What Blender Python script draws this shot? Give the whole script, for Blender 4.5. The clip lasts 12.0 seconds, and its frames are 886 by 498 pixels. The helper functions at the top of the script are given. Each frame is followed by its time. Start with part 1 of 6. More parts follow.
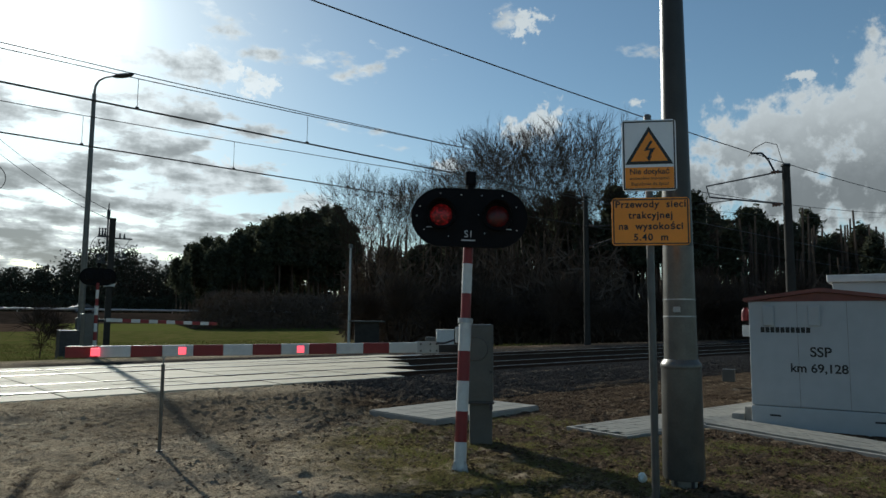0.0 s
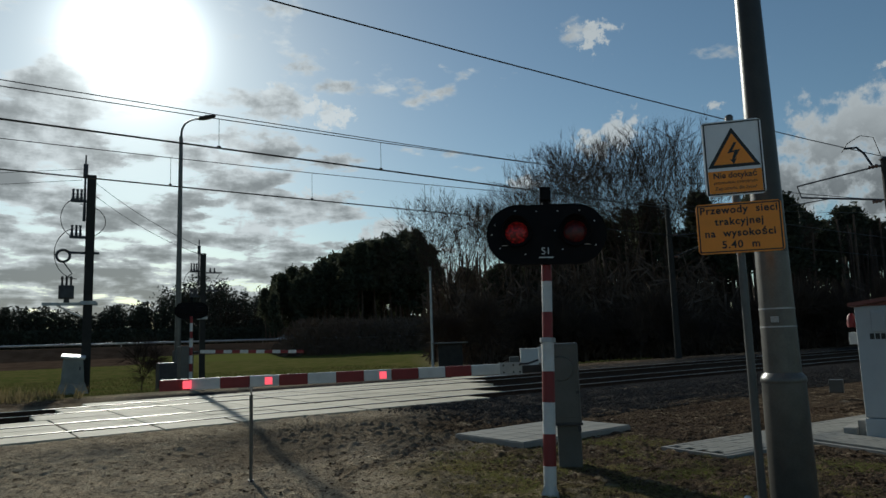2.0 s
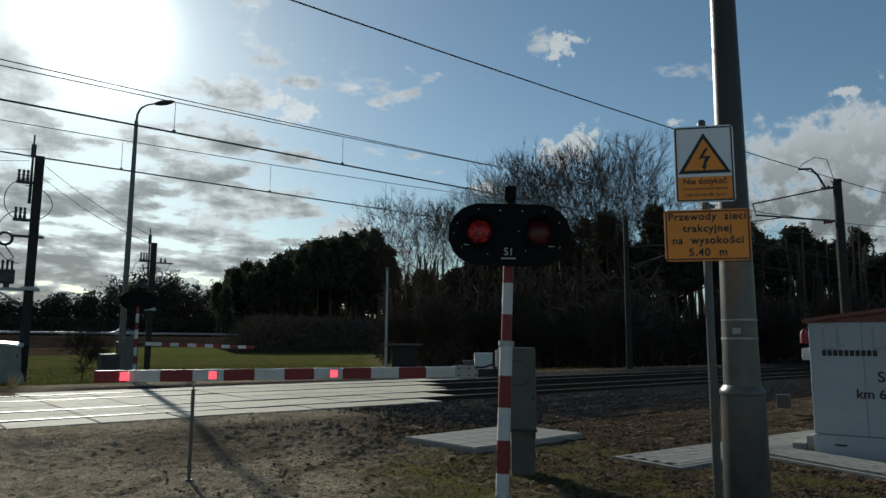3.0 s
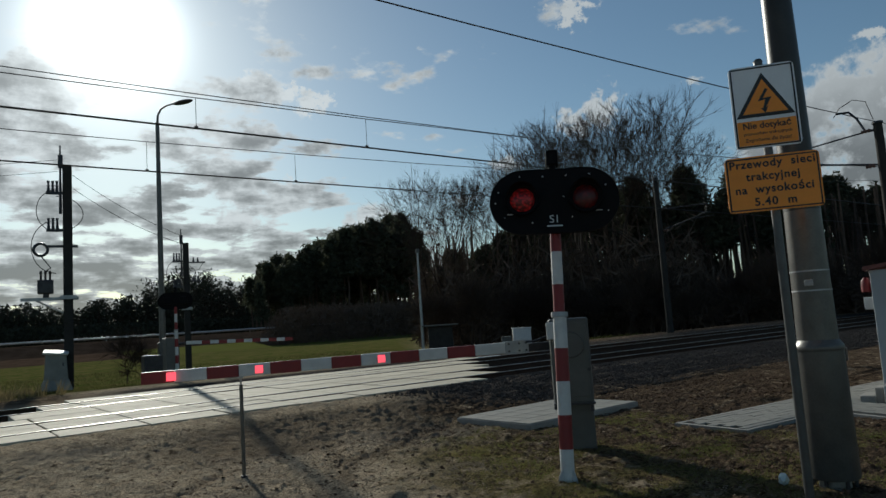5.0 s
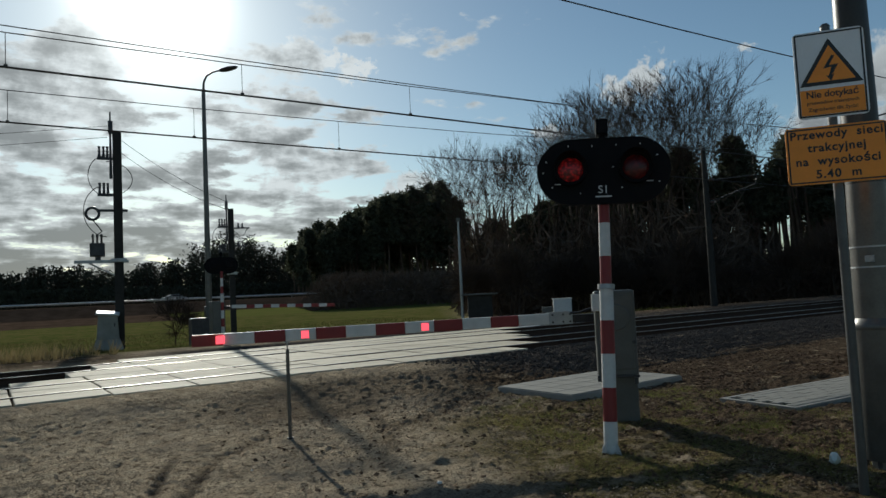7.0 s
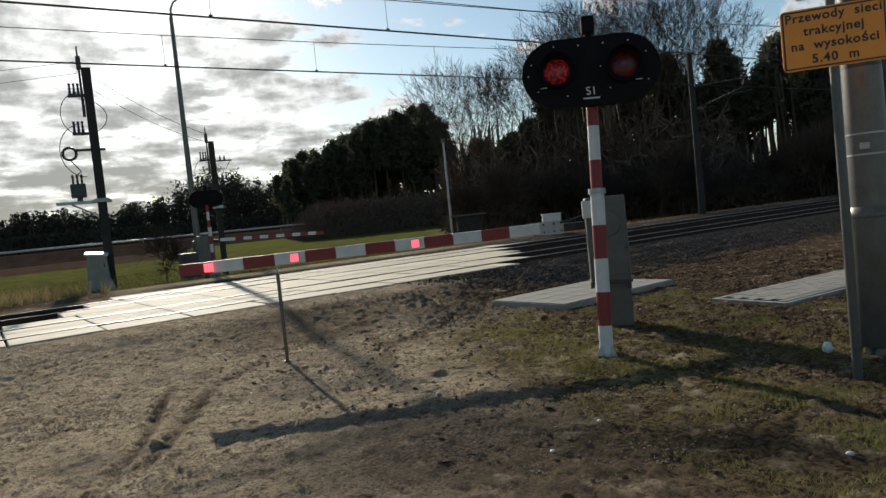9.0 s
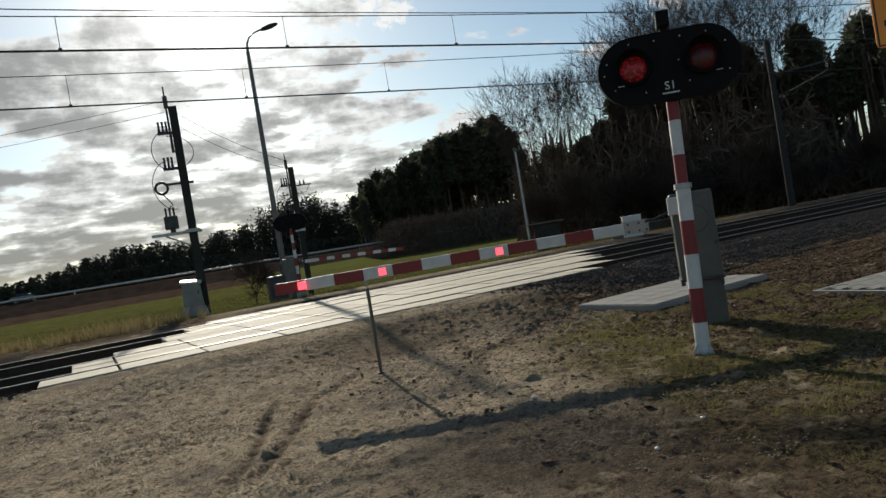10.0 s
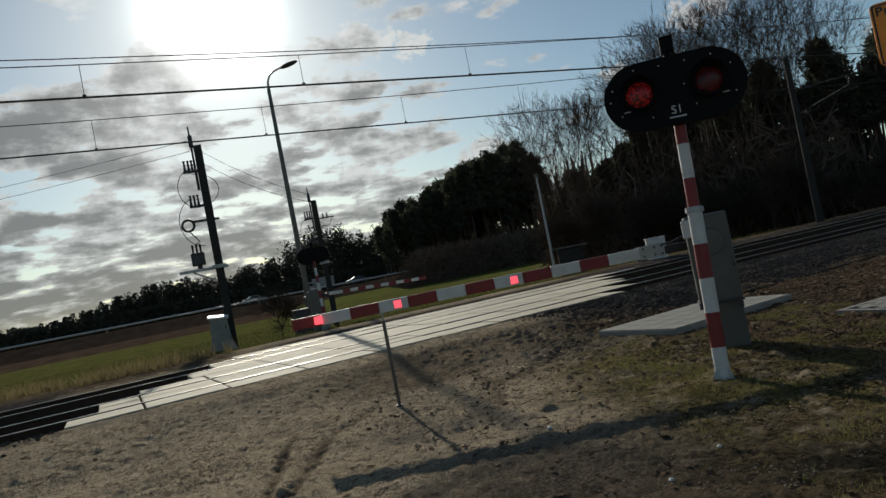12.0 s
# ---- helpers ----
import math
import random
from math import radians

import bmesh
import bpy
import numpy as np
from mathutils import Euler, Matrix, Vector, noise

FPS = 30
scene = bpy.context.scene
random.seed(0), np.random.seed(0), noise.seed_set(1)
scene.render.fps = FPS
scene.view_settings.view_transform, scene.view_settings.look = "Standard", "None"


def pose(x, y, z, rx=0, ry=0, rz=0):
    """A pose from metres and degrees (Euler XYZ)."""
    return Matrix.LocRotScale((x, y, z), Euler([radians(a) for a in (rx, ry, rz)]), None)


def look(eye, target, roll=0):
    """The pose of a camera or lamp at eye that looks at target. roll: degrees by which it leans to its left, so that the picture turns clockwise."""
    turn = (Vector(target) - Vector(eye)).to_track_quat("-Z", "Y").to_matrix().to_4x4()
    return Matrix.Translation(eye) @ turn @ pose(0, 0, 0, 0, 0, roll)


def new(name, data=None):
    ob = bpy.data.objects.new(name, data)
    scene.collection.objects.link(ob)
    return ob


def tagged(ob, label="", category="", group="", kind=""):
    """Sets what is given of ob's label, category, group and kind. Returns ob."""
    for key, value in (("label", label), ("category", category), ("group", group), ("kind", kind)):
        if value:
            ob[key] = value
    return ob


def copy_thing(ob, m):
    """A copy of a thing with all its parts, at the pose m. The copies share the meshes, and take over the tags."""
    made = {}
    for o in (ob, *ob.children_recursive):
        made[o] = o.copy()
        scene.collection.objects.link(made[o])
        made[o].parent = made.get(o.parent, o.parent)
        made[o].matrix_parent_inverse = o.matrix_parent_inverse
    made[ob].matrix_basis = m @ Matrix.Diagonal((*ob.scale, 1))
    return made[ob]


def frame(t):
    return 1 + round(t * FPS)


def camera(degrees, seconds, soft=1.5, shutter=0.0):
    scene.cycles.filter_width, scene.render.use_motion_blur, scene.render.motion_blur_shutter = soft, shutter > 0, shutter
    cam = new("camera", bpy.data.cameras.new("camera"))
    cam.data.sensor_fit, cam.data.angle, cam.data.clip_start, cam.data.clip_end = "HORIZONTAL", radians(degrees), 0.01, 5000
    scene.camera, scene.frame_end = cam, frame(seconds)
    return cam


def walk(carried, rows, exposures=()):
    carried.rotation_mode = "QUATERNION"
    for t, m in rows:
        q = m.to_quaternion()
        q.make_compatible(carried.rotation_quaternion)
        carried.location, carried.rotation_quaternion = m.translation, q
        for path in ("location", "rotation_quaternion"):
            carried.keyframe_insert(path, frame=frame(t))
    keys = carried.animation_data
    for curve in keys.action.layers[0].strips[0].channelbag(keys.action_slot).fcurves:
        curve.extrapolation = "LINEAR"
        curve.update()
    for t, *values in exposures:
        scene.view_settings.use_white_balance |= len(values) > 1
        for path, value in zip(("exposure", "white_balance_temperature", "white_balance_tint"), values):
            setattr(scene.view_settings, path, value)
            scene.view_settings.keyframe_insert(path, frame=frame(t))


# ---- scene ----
cam = camera(65.0, 12.0)
PATH = [
    (0, (-0.261, -0.987, 1.433), (1.083, 0.48, 1.635), 0.4),
    (0.5, (-0.191, -0.93, 1.454), (1.169, 0.516, 1.696), -0.9),
    (1, (-0.189, -0.947, 1.464), (0.97, 0.651, 1.787), -0.2),
    (1.5, (-0.192, -0.947, 1.464), (0.99, 0.637, 1.768), -1.7),
    (2, (-0.174, -0.925, 1.453), (0.991, 0.68, 1.714), -1.9),
    (2.5, (-0.198, -0.907, 1.435), (0.991, 0.685, 1.662), -1.4),
    (3, (-0.04, -0.72, 1.429), (1.219, 0.811, 1.696), 0.3),
    (3.2, (-0.013, -0.631, 1.438), (1.207, 0.926, 1.732), -0.0),
    (4.8, (-0.011, -0.419, 1.42), (1.177, 1.171, 1.663), -4.0),
    (5, (0.01, -0.412, 1.42), (1.211, 1.172, 1.631), -3.9),
    (5.5, (-0.001, -0.372, 1.405), (1.184, 1.226, 1.608), -3.1),
    (6, (0.003, -0.375, 1.41), (1.162, 1.243, 1.605), -3.5),
    (6.5, (-0.018, -0.37, 1.431), (1.125, 1.263, 1.593), -2.6),
    (8.3, (-0.019, -0.338, 1.417), (0.97, 1.399, 1.488), -5.2),
    (8.5, (-0.014, -0.333, 1.345), (1.003, 1.387, 1.421), -3.9),
    (9, (0.045, -0.254, 1.34), (1.168, 1.398, 1.248), -5.9),
    (9.5, (-0.058, -0.277, 1.346), (1.081, 1.366, 1.359), -7.0),
    (10, (-0.066, -0.277, 1.312), (0.875, 1.487, 1.284), -9.4),
    (10.5, (-0.009, -0.227, 1.29), (0.772, 1.613, 1.266), -10.1),
    (11, (0.02, -0.314, 1.315), (0.903, 1.48, 1.337), -11.8),
    (11.5, (0.01, -0.354, 1.307), (0.927, 1.423, 1.346), -12.2),
    (12, (0.042, -0.346, 1.324), (0.931, 1.445, 1.387), -11.2),
]

EXPOSURES = [(0.0, 0.05, 5850, 2), (0.6, 0.10, 5850, 2), (0.95, -0.34, 5850, 2), (2.0, -0.36, 5850, 2), (2.6, -0.2, 5850, 2), (3.2, -0.2, 5850, 2), (5.0, -0.32, 5900, 3), (6.5, -0.22, 5950, 3), (8.5, -0.15, 6200, 5), (9.0, 0.36, 6400, 8), (9.3, 0.78, 6450, 9), (9.55, 0.82, 6450, 9), (10.0, 0.18, 6400, 8), (10.5, -0.15, 6350, 7), (11.2, -0.28, 6300, 6), (12.0, -0.28, 6300, 6)]
walk(cam, [(t, look(eye, target, roll)) for t, eye, target, roll in PATH], EXPOSURES)

# ---- world and sun ----
SUN_AZ, SUN_EL = radians(11.5), radians(22.8)
SUN_DIR = Vector((math.sin(SUN_AZ) * math.cos(SUN_EL), math.cos(SUN_AZ) * math.cos(SUN_EL), math.sin(SUN_EL)))


def build_world():
    w = bpy.data.worlds.new("sky")
    scene.world = w
    w.use_nodes = True
    nt = w.node_tree
    n, l = nt.nodes, nt.links
    n.clear()
    out, bg = n.new("ShaderNodeOutputWorld"), n.new("ShaderNodeBackground")
    sky = n.new("ShaderNodeTexSky")
    sky.sky_type = "NISHITA"
    sky.sun_disc = False
    sky.sun_elevation, sky.sun_rotation = SUN_EL, SUN_AZ
    sky.air_density, sky.dust_density, sky.ozone_density = 1.0, 0.35, 1.3
    tc = n.new("ShaderNodeTexCoord")

    def math_node(op, a, b=None, c=None, clamp=False):
        m = n.new("ShaderNodeMath")
        m.operation, m.use_clamp = op, clamp
        for k, v in enumerate((a, b, c)):
            if v is None:
                continue
            if isinstance(v, (int, float)):
                m.inputs[k].default_value = v
            else:
                l.new(v, m.inputs[k])
        return m.outputs[0]

    def vec_node(op, a, b):
        m = n.new("ShaderNodeVectorMath")
        m.operation = op
        for k, v in enumerate((a, b)):
            if isinstance(v, (tuple, Vector)):
                m.inputs[k].default_value = v
            else:
                l.new(v, m.inputs[k])
        return m

    def smooth(v, lo, hi, t0=0.0, t1=1.0):
        m = n.new("ShaderNodeMapRange")
        m.interpolation_type = "SMOOTHSTEP"
        l.new(v, m.inputs[0])
        for k, x in enumerate((lo, hi, t0, t1)):
            m.inputs[k + 1].default_value = x
        return m.outputs[0]

    def noise_node(vec, scale, detail, rough=0.55):
        m = n.new("ShaderNodeTexNoise")
        l.new(vec, m.inputs["Vector"])
        m.inputs["Scale"].default_value, m.inputs["Detail"].default_value, m.inputs["Roughness"].default_value = scale, detail, rough
        return m.outputs["Fac"]

    d = tc.outputs["Generated"]
    sep = n.new("ShaderNodeSeparateXYZ")
    l.new(d, sep.inputs[0])
    x, y, z = sep.outputs
    zz = math_node("ADD", math_node("MAXIMUM", z, 0.0), 0.16)
    comb = n.new("ShaderNodeCombineXYZ")
    l.new(math_node("DIVIDE", x, zz), comb.inputs[0])
    l.new(math_node("DIVIDE", y, zz), comb.inputs[1])
    flat = comb.outputs[0]
    n1 = noise_node(flat, 3.0, 9.0, 0.57)
    n2 = noise_node(flat, 0.75, 4.0, 0.5)
    puff = noise_node(d, 11.0, 3.0, 0.5)
    fine = noise_node(d, 34.0, 8.0, 0.62)
    wisp = noise_node(d, 85.0, 6.0, 0.65)
    sundot = vec_node("DOT_PRODUCT", d, SUN_DIR).outputs["Value"]
    # broken cloud deck on the sun's side, low in the sky; open sky away from it
    west = vec_node("DOT_PRODUCT", d, Vector((-0.30, 0.954, 0.0))).outputs["Value"]
    deck = math_node("MULTIPLY", smooth(west, 0.42, 0.88), smooth(z, 0.42, 0.24, 0.45, 1.0))
    cover = math_node("MULTIPLY_ADD", smooth(z, 0.16, 0.05), 0.06, math_node("MULTIPLY", deck, 0.235))
    raw = math_node("ADD", math_node("MULTIPLY_ADD", n2, 0.30, n1), cover)
    layer = smooth(raw, 0.785, 0.86)
    mask = layer
    heap = None
    # single cumulus clouds: direction, size, flatness
    for (bx, by, bz), r, squash in CLOUDS:
        q = vec_node("SUBTRACT", d, Vector((bx, by, bz)).normalized())
        q2 = vec_node("MULTIPLY", q.outputs[0], (1.0, 1.0, squash))
        ln = vec_node("LENGTH", q2.outputs[0], (0, 0, 0)).outputs["Value"]
        rag, lump = (fine, puff) if r > 0.04 else (wisp, fine)
        wob = math_node("MULTIPLY_ADD", math_node("SUBTRACT", rag, 0.5), -3.0 * r, math_node("MULTIPLY_ADD", math_node("SUBTRACT", lump, 0.5), -2.4 * r, ln))
        blob = smooth(wob, r * 1.05, r * 0.45)
        mask = math_node("MAXIMUM", mask, blob)
        if r > 0.05:
            core = smooth(wob, r * 0.8, r * 0.1)
            heap = core if heap is None else math_node("MAXIMUM", heap, core)
    mask = math_node("MULTIPLY", mask, smooth(z, 0.0, 0.05, 0.6, 1.0))
    # lit edges and grey bases
    thick = smooth(math_node("MULTIPLY_ADD", fine, 0.30, math_node("MULTIPLY_ADD", puff, 0.25, raw)), 1.04, 1.28)
    base = math_node("MULTIPLY", heap, smooth(math_node("MULTIPLY_ADD", fine, 0.08, z), 0.33, 0.20, 0.15, 0.95))
    thick = math_node("MAXIMUM", thick, base)
    lit = math_node("MULTIPLY_ADD", math_node("POWER", math_node("MAXIMUM", sundot, 0.0), 9.0), 4.5, CLOUD_LIT)
    tone = math_node("MULTIPLY", lit, math_node("MULTIPLY_ADD", thick, -0.70, 1.0))
    tint = n.new("ShaderNodeCombineColor")
    for k, f in enumerate((1.0, 0.985, 0.96)):
        l.new(math_node("MULTIPLY", tone, f), tint.inputs[k])
    mix = n.new("ShaderNodeMix")
    mix.data_type = "RGBA"
    l.new(math_node("MULTIPLY", mask, 0.93), mix.inputs["Factor"])
    cast = vec_node("MULTIPLY", sky.outputs[0], (1.22, 1.27, 1.22))
    l.new(cast.outputs[0], mix.inputs["A"])
    l.new(tint.outputs[0], mix.inputs["B"])
    # aureole of the sun in thin cloud
    toward = math_node("MAXIMUM", sundot, 0.0)
    glow2 = None
    for power, gain in ((600.0, 60.0), (90.0, 3.4), (14.0, 0.5)):
        g = math_node("MULTIPLY", math_node("POWER", toward, power), gain)
        glow2 = g if glow2 is None else math_node("ADD", glow2, g)
    gcol = n.new("ShaderNodeCombineColor")
    for k, f in enumerate((1.0, 0.98, 0.93)):
        l.new(math_node("MULTIPLY", glow2, f), gcol.inputs[k])
    add = vec_node("ADD", mix.outputs["Result"], gcol.outputs[0])
    l.new(add.outputs[0], bg.inputs[0])
    bg.inputs[1].default_value = SKY_STRENGTH
    l.new(bg.outputs[0], out.inputs[0])


SKY_STRENGTH, CLOUD_LIT = 0.066, 9.0
CLOUDS = [((0.692, 0.600, 0.401), 0.030, 1.5), ((0.361, 0.869, 0.338), 0.026, 1.4), ((0.393, 0.860, 0.325), 0.034, 1.7), ((0.427, 0.848, 0.314), 0.028, 1.6),
          ((0.320, 0.921, 0.221), 0.030, 2.6), ((0.366, 0.911, 0.191), 0.045, 2.2), ((0.412, 0.890, 0.194), 0.040, 2.0), ((0.350, 0.923, 0.159), 0.045, 2.4),
          ((0.744, 0.608, 0.277), 0.032, 1.3), ((0.725, 0.634, 0.265), 0.030, 1.6), ((0.813, 0.503, 0.295), 0.014, 2.4), ((0.897, 0.319, 0.307), 0.016, 2.6),
          ((0.667, 0.711, 0.220), 0.022, 1.6), ((0.510, 0.845, 0.150), 0.05, 2.2), ((0.888, 0.396, 0.225), 0.056, 1.3), ((0.901, 0.350, 0.238), 0.062, 1.3), ((0.919, 0.303, 0.235), 0.070, 1.3),
          ((0.928, 0.254, 0.252), 0.075, 1.3), ((0.936, 0.285, 0.180), 0.110, 1.3), ((0.917, 0.344, 0.170), 0.100, 1.4), ((0.889, 0.412, 0.170), 0.080, 1.5), ((0.955, 0.190, 0.22), 0.13, 1.3)]
build_world()
sun = new("sun", bpy.data.lights.new("sun", "SUN"))
sun.data.energy, sun.data.angle, sun.data.color = 5.0, radians(0.6), (1.0, 0.905, 0.765)
sun.matrix_world = look(SUN_DIR * 100, (0, 0, 0))


# ---- materials ----
def material(name, color, rough=0.7, metal=0.0, var=0.25, scale=6.0, bump=0.15, fine=60.0, second=None, emit=None, power=0.0, coat=0.0, spec=0.5, each=0.0, through_light=0.0, spots=0.0):
    m = bpy.data.materials.new(name)
    m.use_nodes = True
    nt = m.node_tree
    n, l = nt.nodes, nt.links
    b = n["Principled BSDF"]
    b.inputs["Roughness"].default_value, b.inputs["Metallic"].default_value = rough, metal
    b.inputs["Specular IOR Level"].default_value, b.inputs["Coat Weight"].default_value = spec, coat
    tc = n.new("ShaderNodeTexCoord")
    a, c = n.new("ShaderNodeTexNoise"), n.new("ShaderNodeTexNoise")
    for t, s, d in ((a, scale, 5.0), (c, fine, 4.0)):
        l.new(tc.outputs["Object"], t.inputs["Vector"])
        t.inputs["Scale"].default_value, t.inputs["Detail"].default_value = s, d
    avg = n.new("ShaderNodeMath")
    avg.operation = "MULTIPLY_ADD"
    l.new(c.outputs["Fac"], avg.inputs[0])
    avg.inputs[1].default_value = 0.5
    l.new(a.outputs["Fac"], avg.inputs[2])
    src = avg.outputs[0]
    if each:
        oi, ad = n.new("ShaderNodeObjectInfo"), n.new("ShaderNodeMath")
        ad.operation = "MULTIPLY_ADD"
        l.new(oi.outputs["Random"], ad.inputs[0])
        ad.inputs[1].default_value = each
        l.new(src, ad.inputs[2])
        src = ad.outputs[0]
    ramp = n.new("ShaderNodeMapRange")
    l.new(src, ramp.inputs[0])
    ramp.inputs[1].default_value, ramp.inputs[2].default_value = 0.45, 1.05 + each
    mix = n.new("ShaderNodeMix")
    mix.data_type = "RGBA"
    l.new(ramp.outputs[0], mix.inputs["Factor"])
    lo = second or tuple(v * (1 - var) for v in color)
    hi = color if second else tuple(min(1, v * (1 + var)) for v in color)
    mix.inputs["A"].default_value, mix.inputs["B"].default_value = (*lo, 1), (*hi, 1)
    l.new(mix.outputs["Result"], b.inputs["Base Color"])
    if bump:
        bp = n.new("ShaderNodeBump")
        bp.inputs["Strength"].default_value, bp.inputs["Distance"].default_value = bump, 0.02
        l.new(avg.outputs[0], bp.inputs["Height"])
        l.new(bp.outputs[0], b.inputs["Normal"])
    if emit:
        b.inputs["Emission Color"].default_value, b.inputs["Emission Strength"].default_value = (*emit, 1), power
        if spots:
            vo, mr = n.new("ShaderNodeTexVoronoi"), n.new("ShaderNodeMapRange")
            l.new(tc.outputs["Object"], vo.inputs["Vector"])
            vo.inputs["Scale"].default_value = spots
            l.new(vo.outputs["Distance"], mr.inputs[0])
            mr.inputs[1].default_value, mr.inputs[2].default_value = 0.12, 0.6
            mr.inputs[3].default_value, mr.inputs[4].default_value = power * 1.9, power * 0.06
            l.new(mr.outputs[0], b.inputs["Emission Strength"])
    if through_light:
        tr, mx = n.new("ShaderNodeBsdfTranslucent"), n.new("ShaderNodeMixShader")
        l.new(mix.outputs["Result"], tr.inputs["Color"])
        mx.inputs[0].default_value = through_light
        l.new(b.outputs[0], mx.inputs[1])
        l.new(tr.outputs[0], mx.inputs[2])
        l.new(mx.outputs[0], n["Material Output"].inputs["Surface"])
    return m


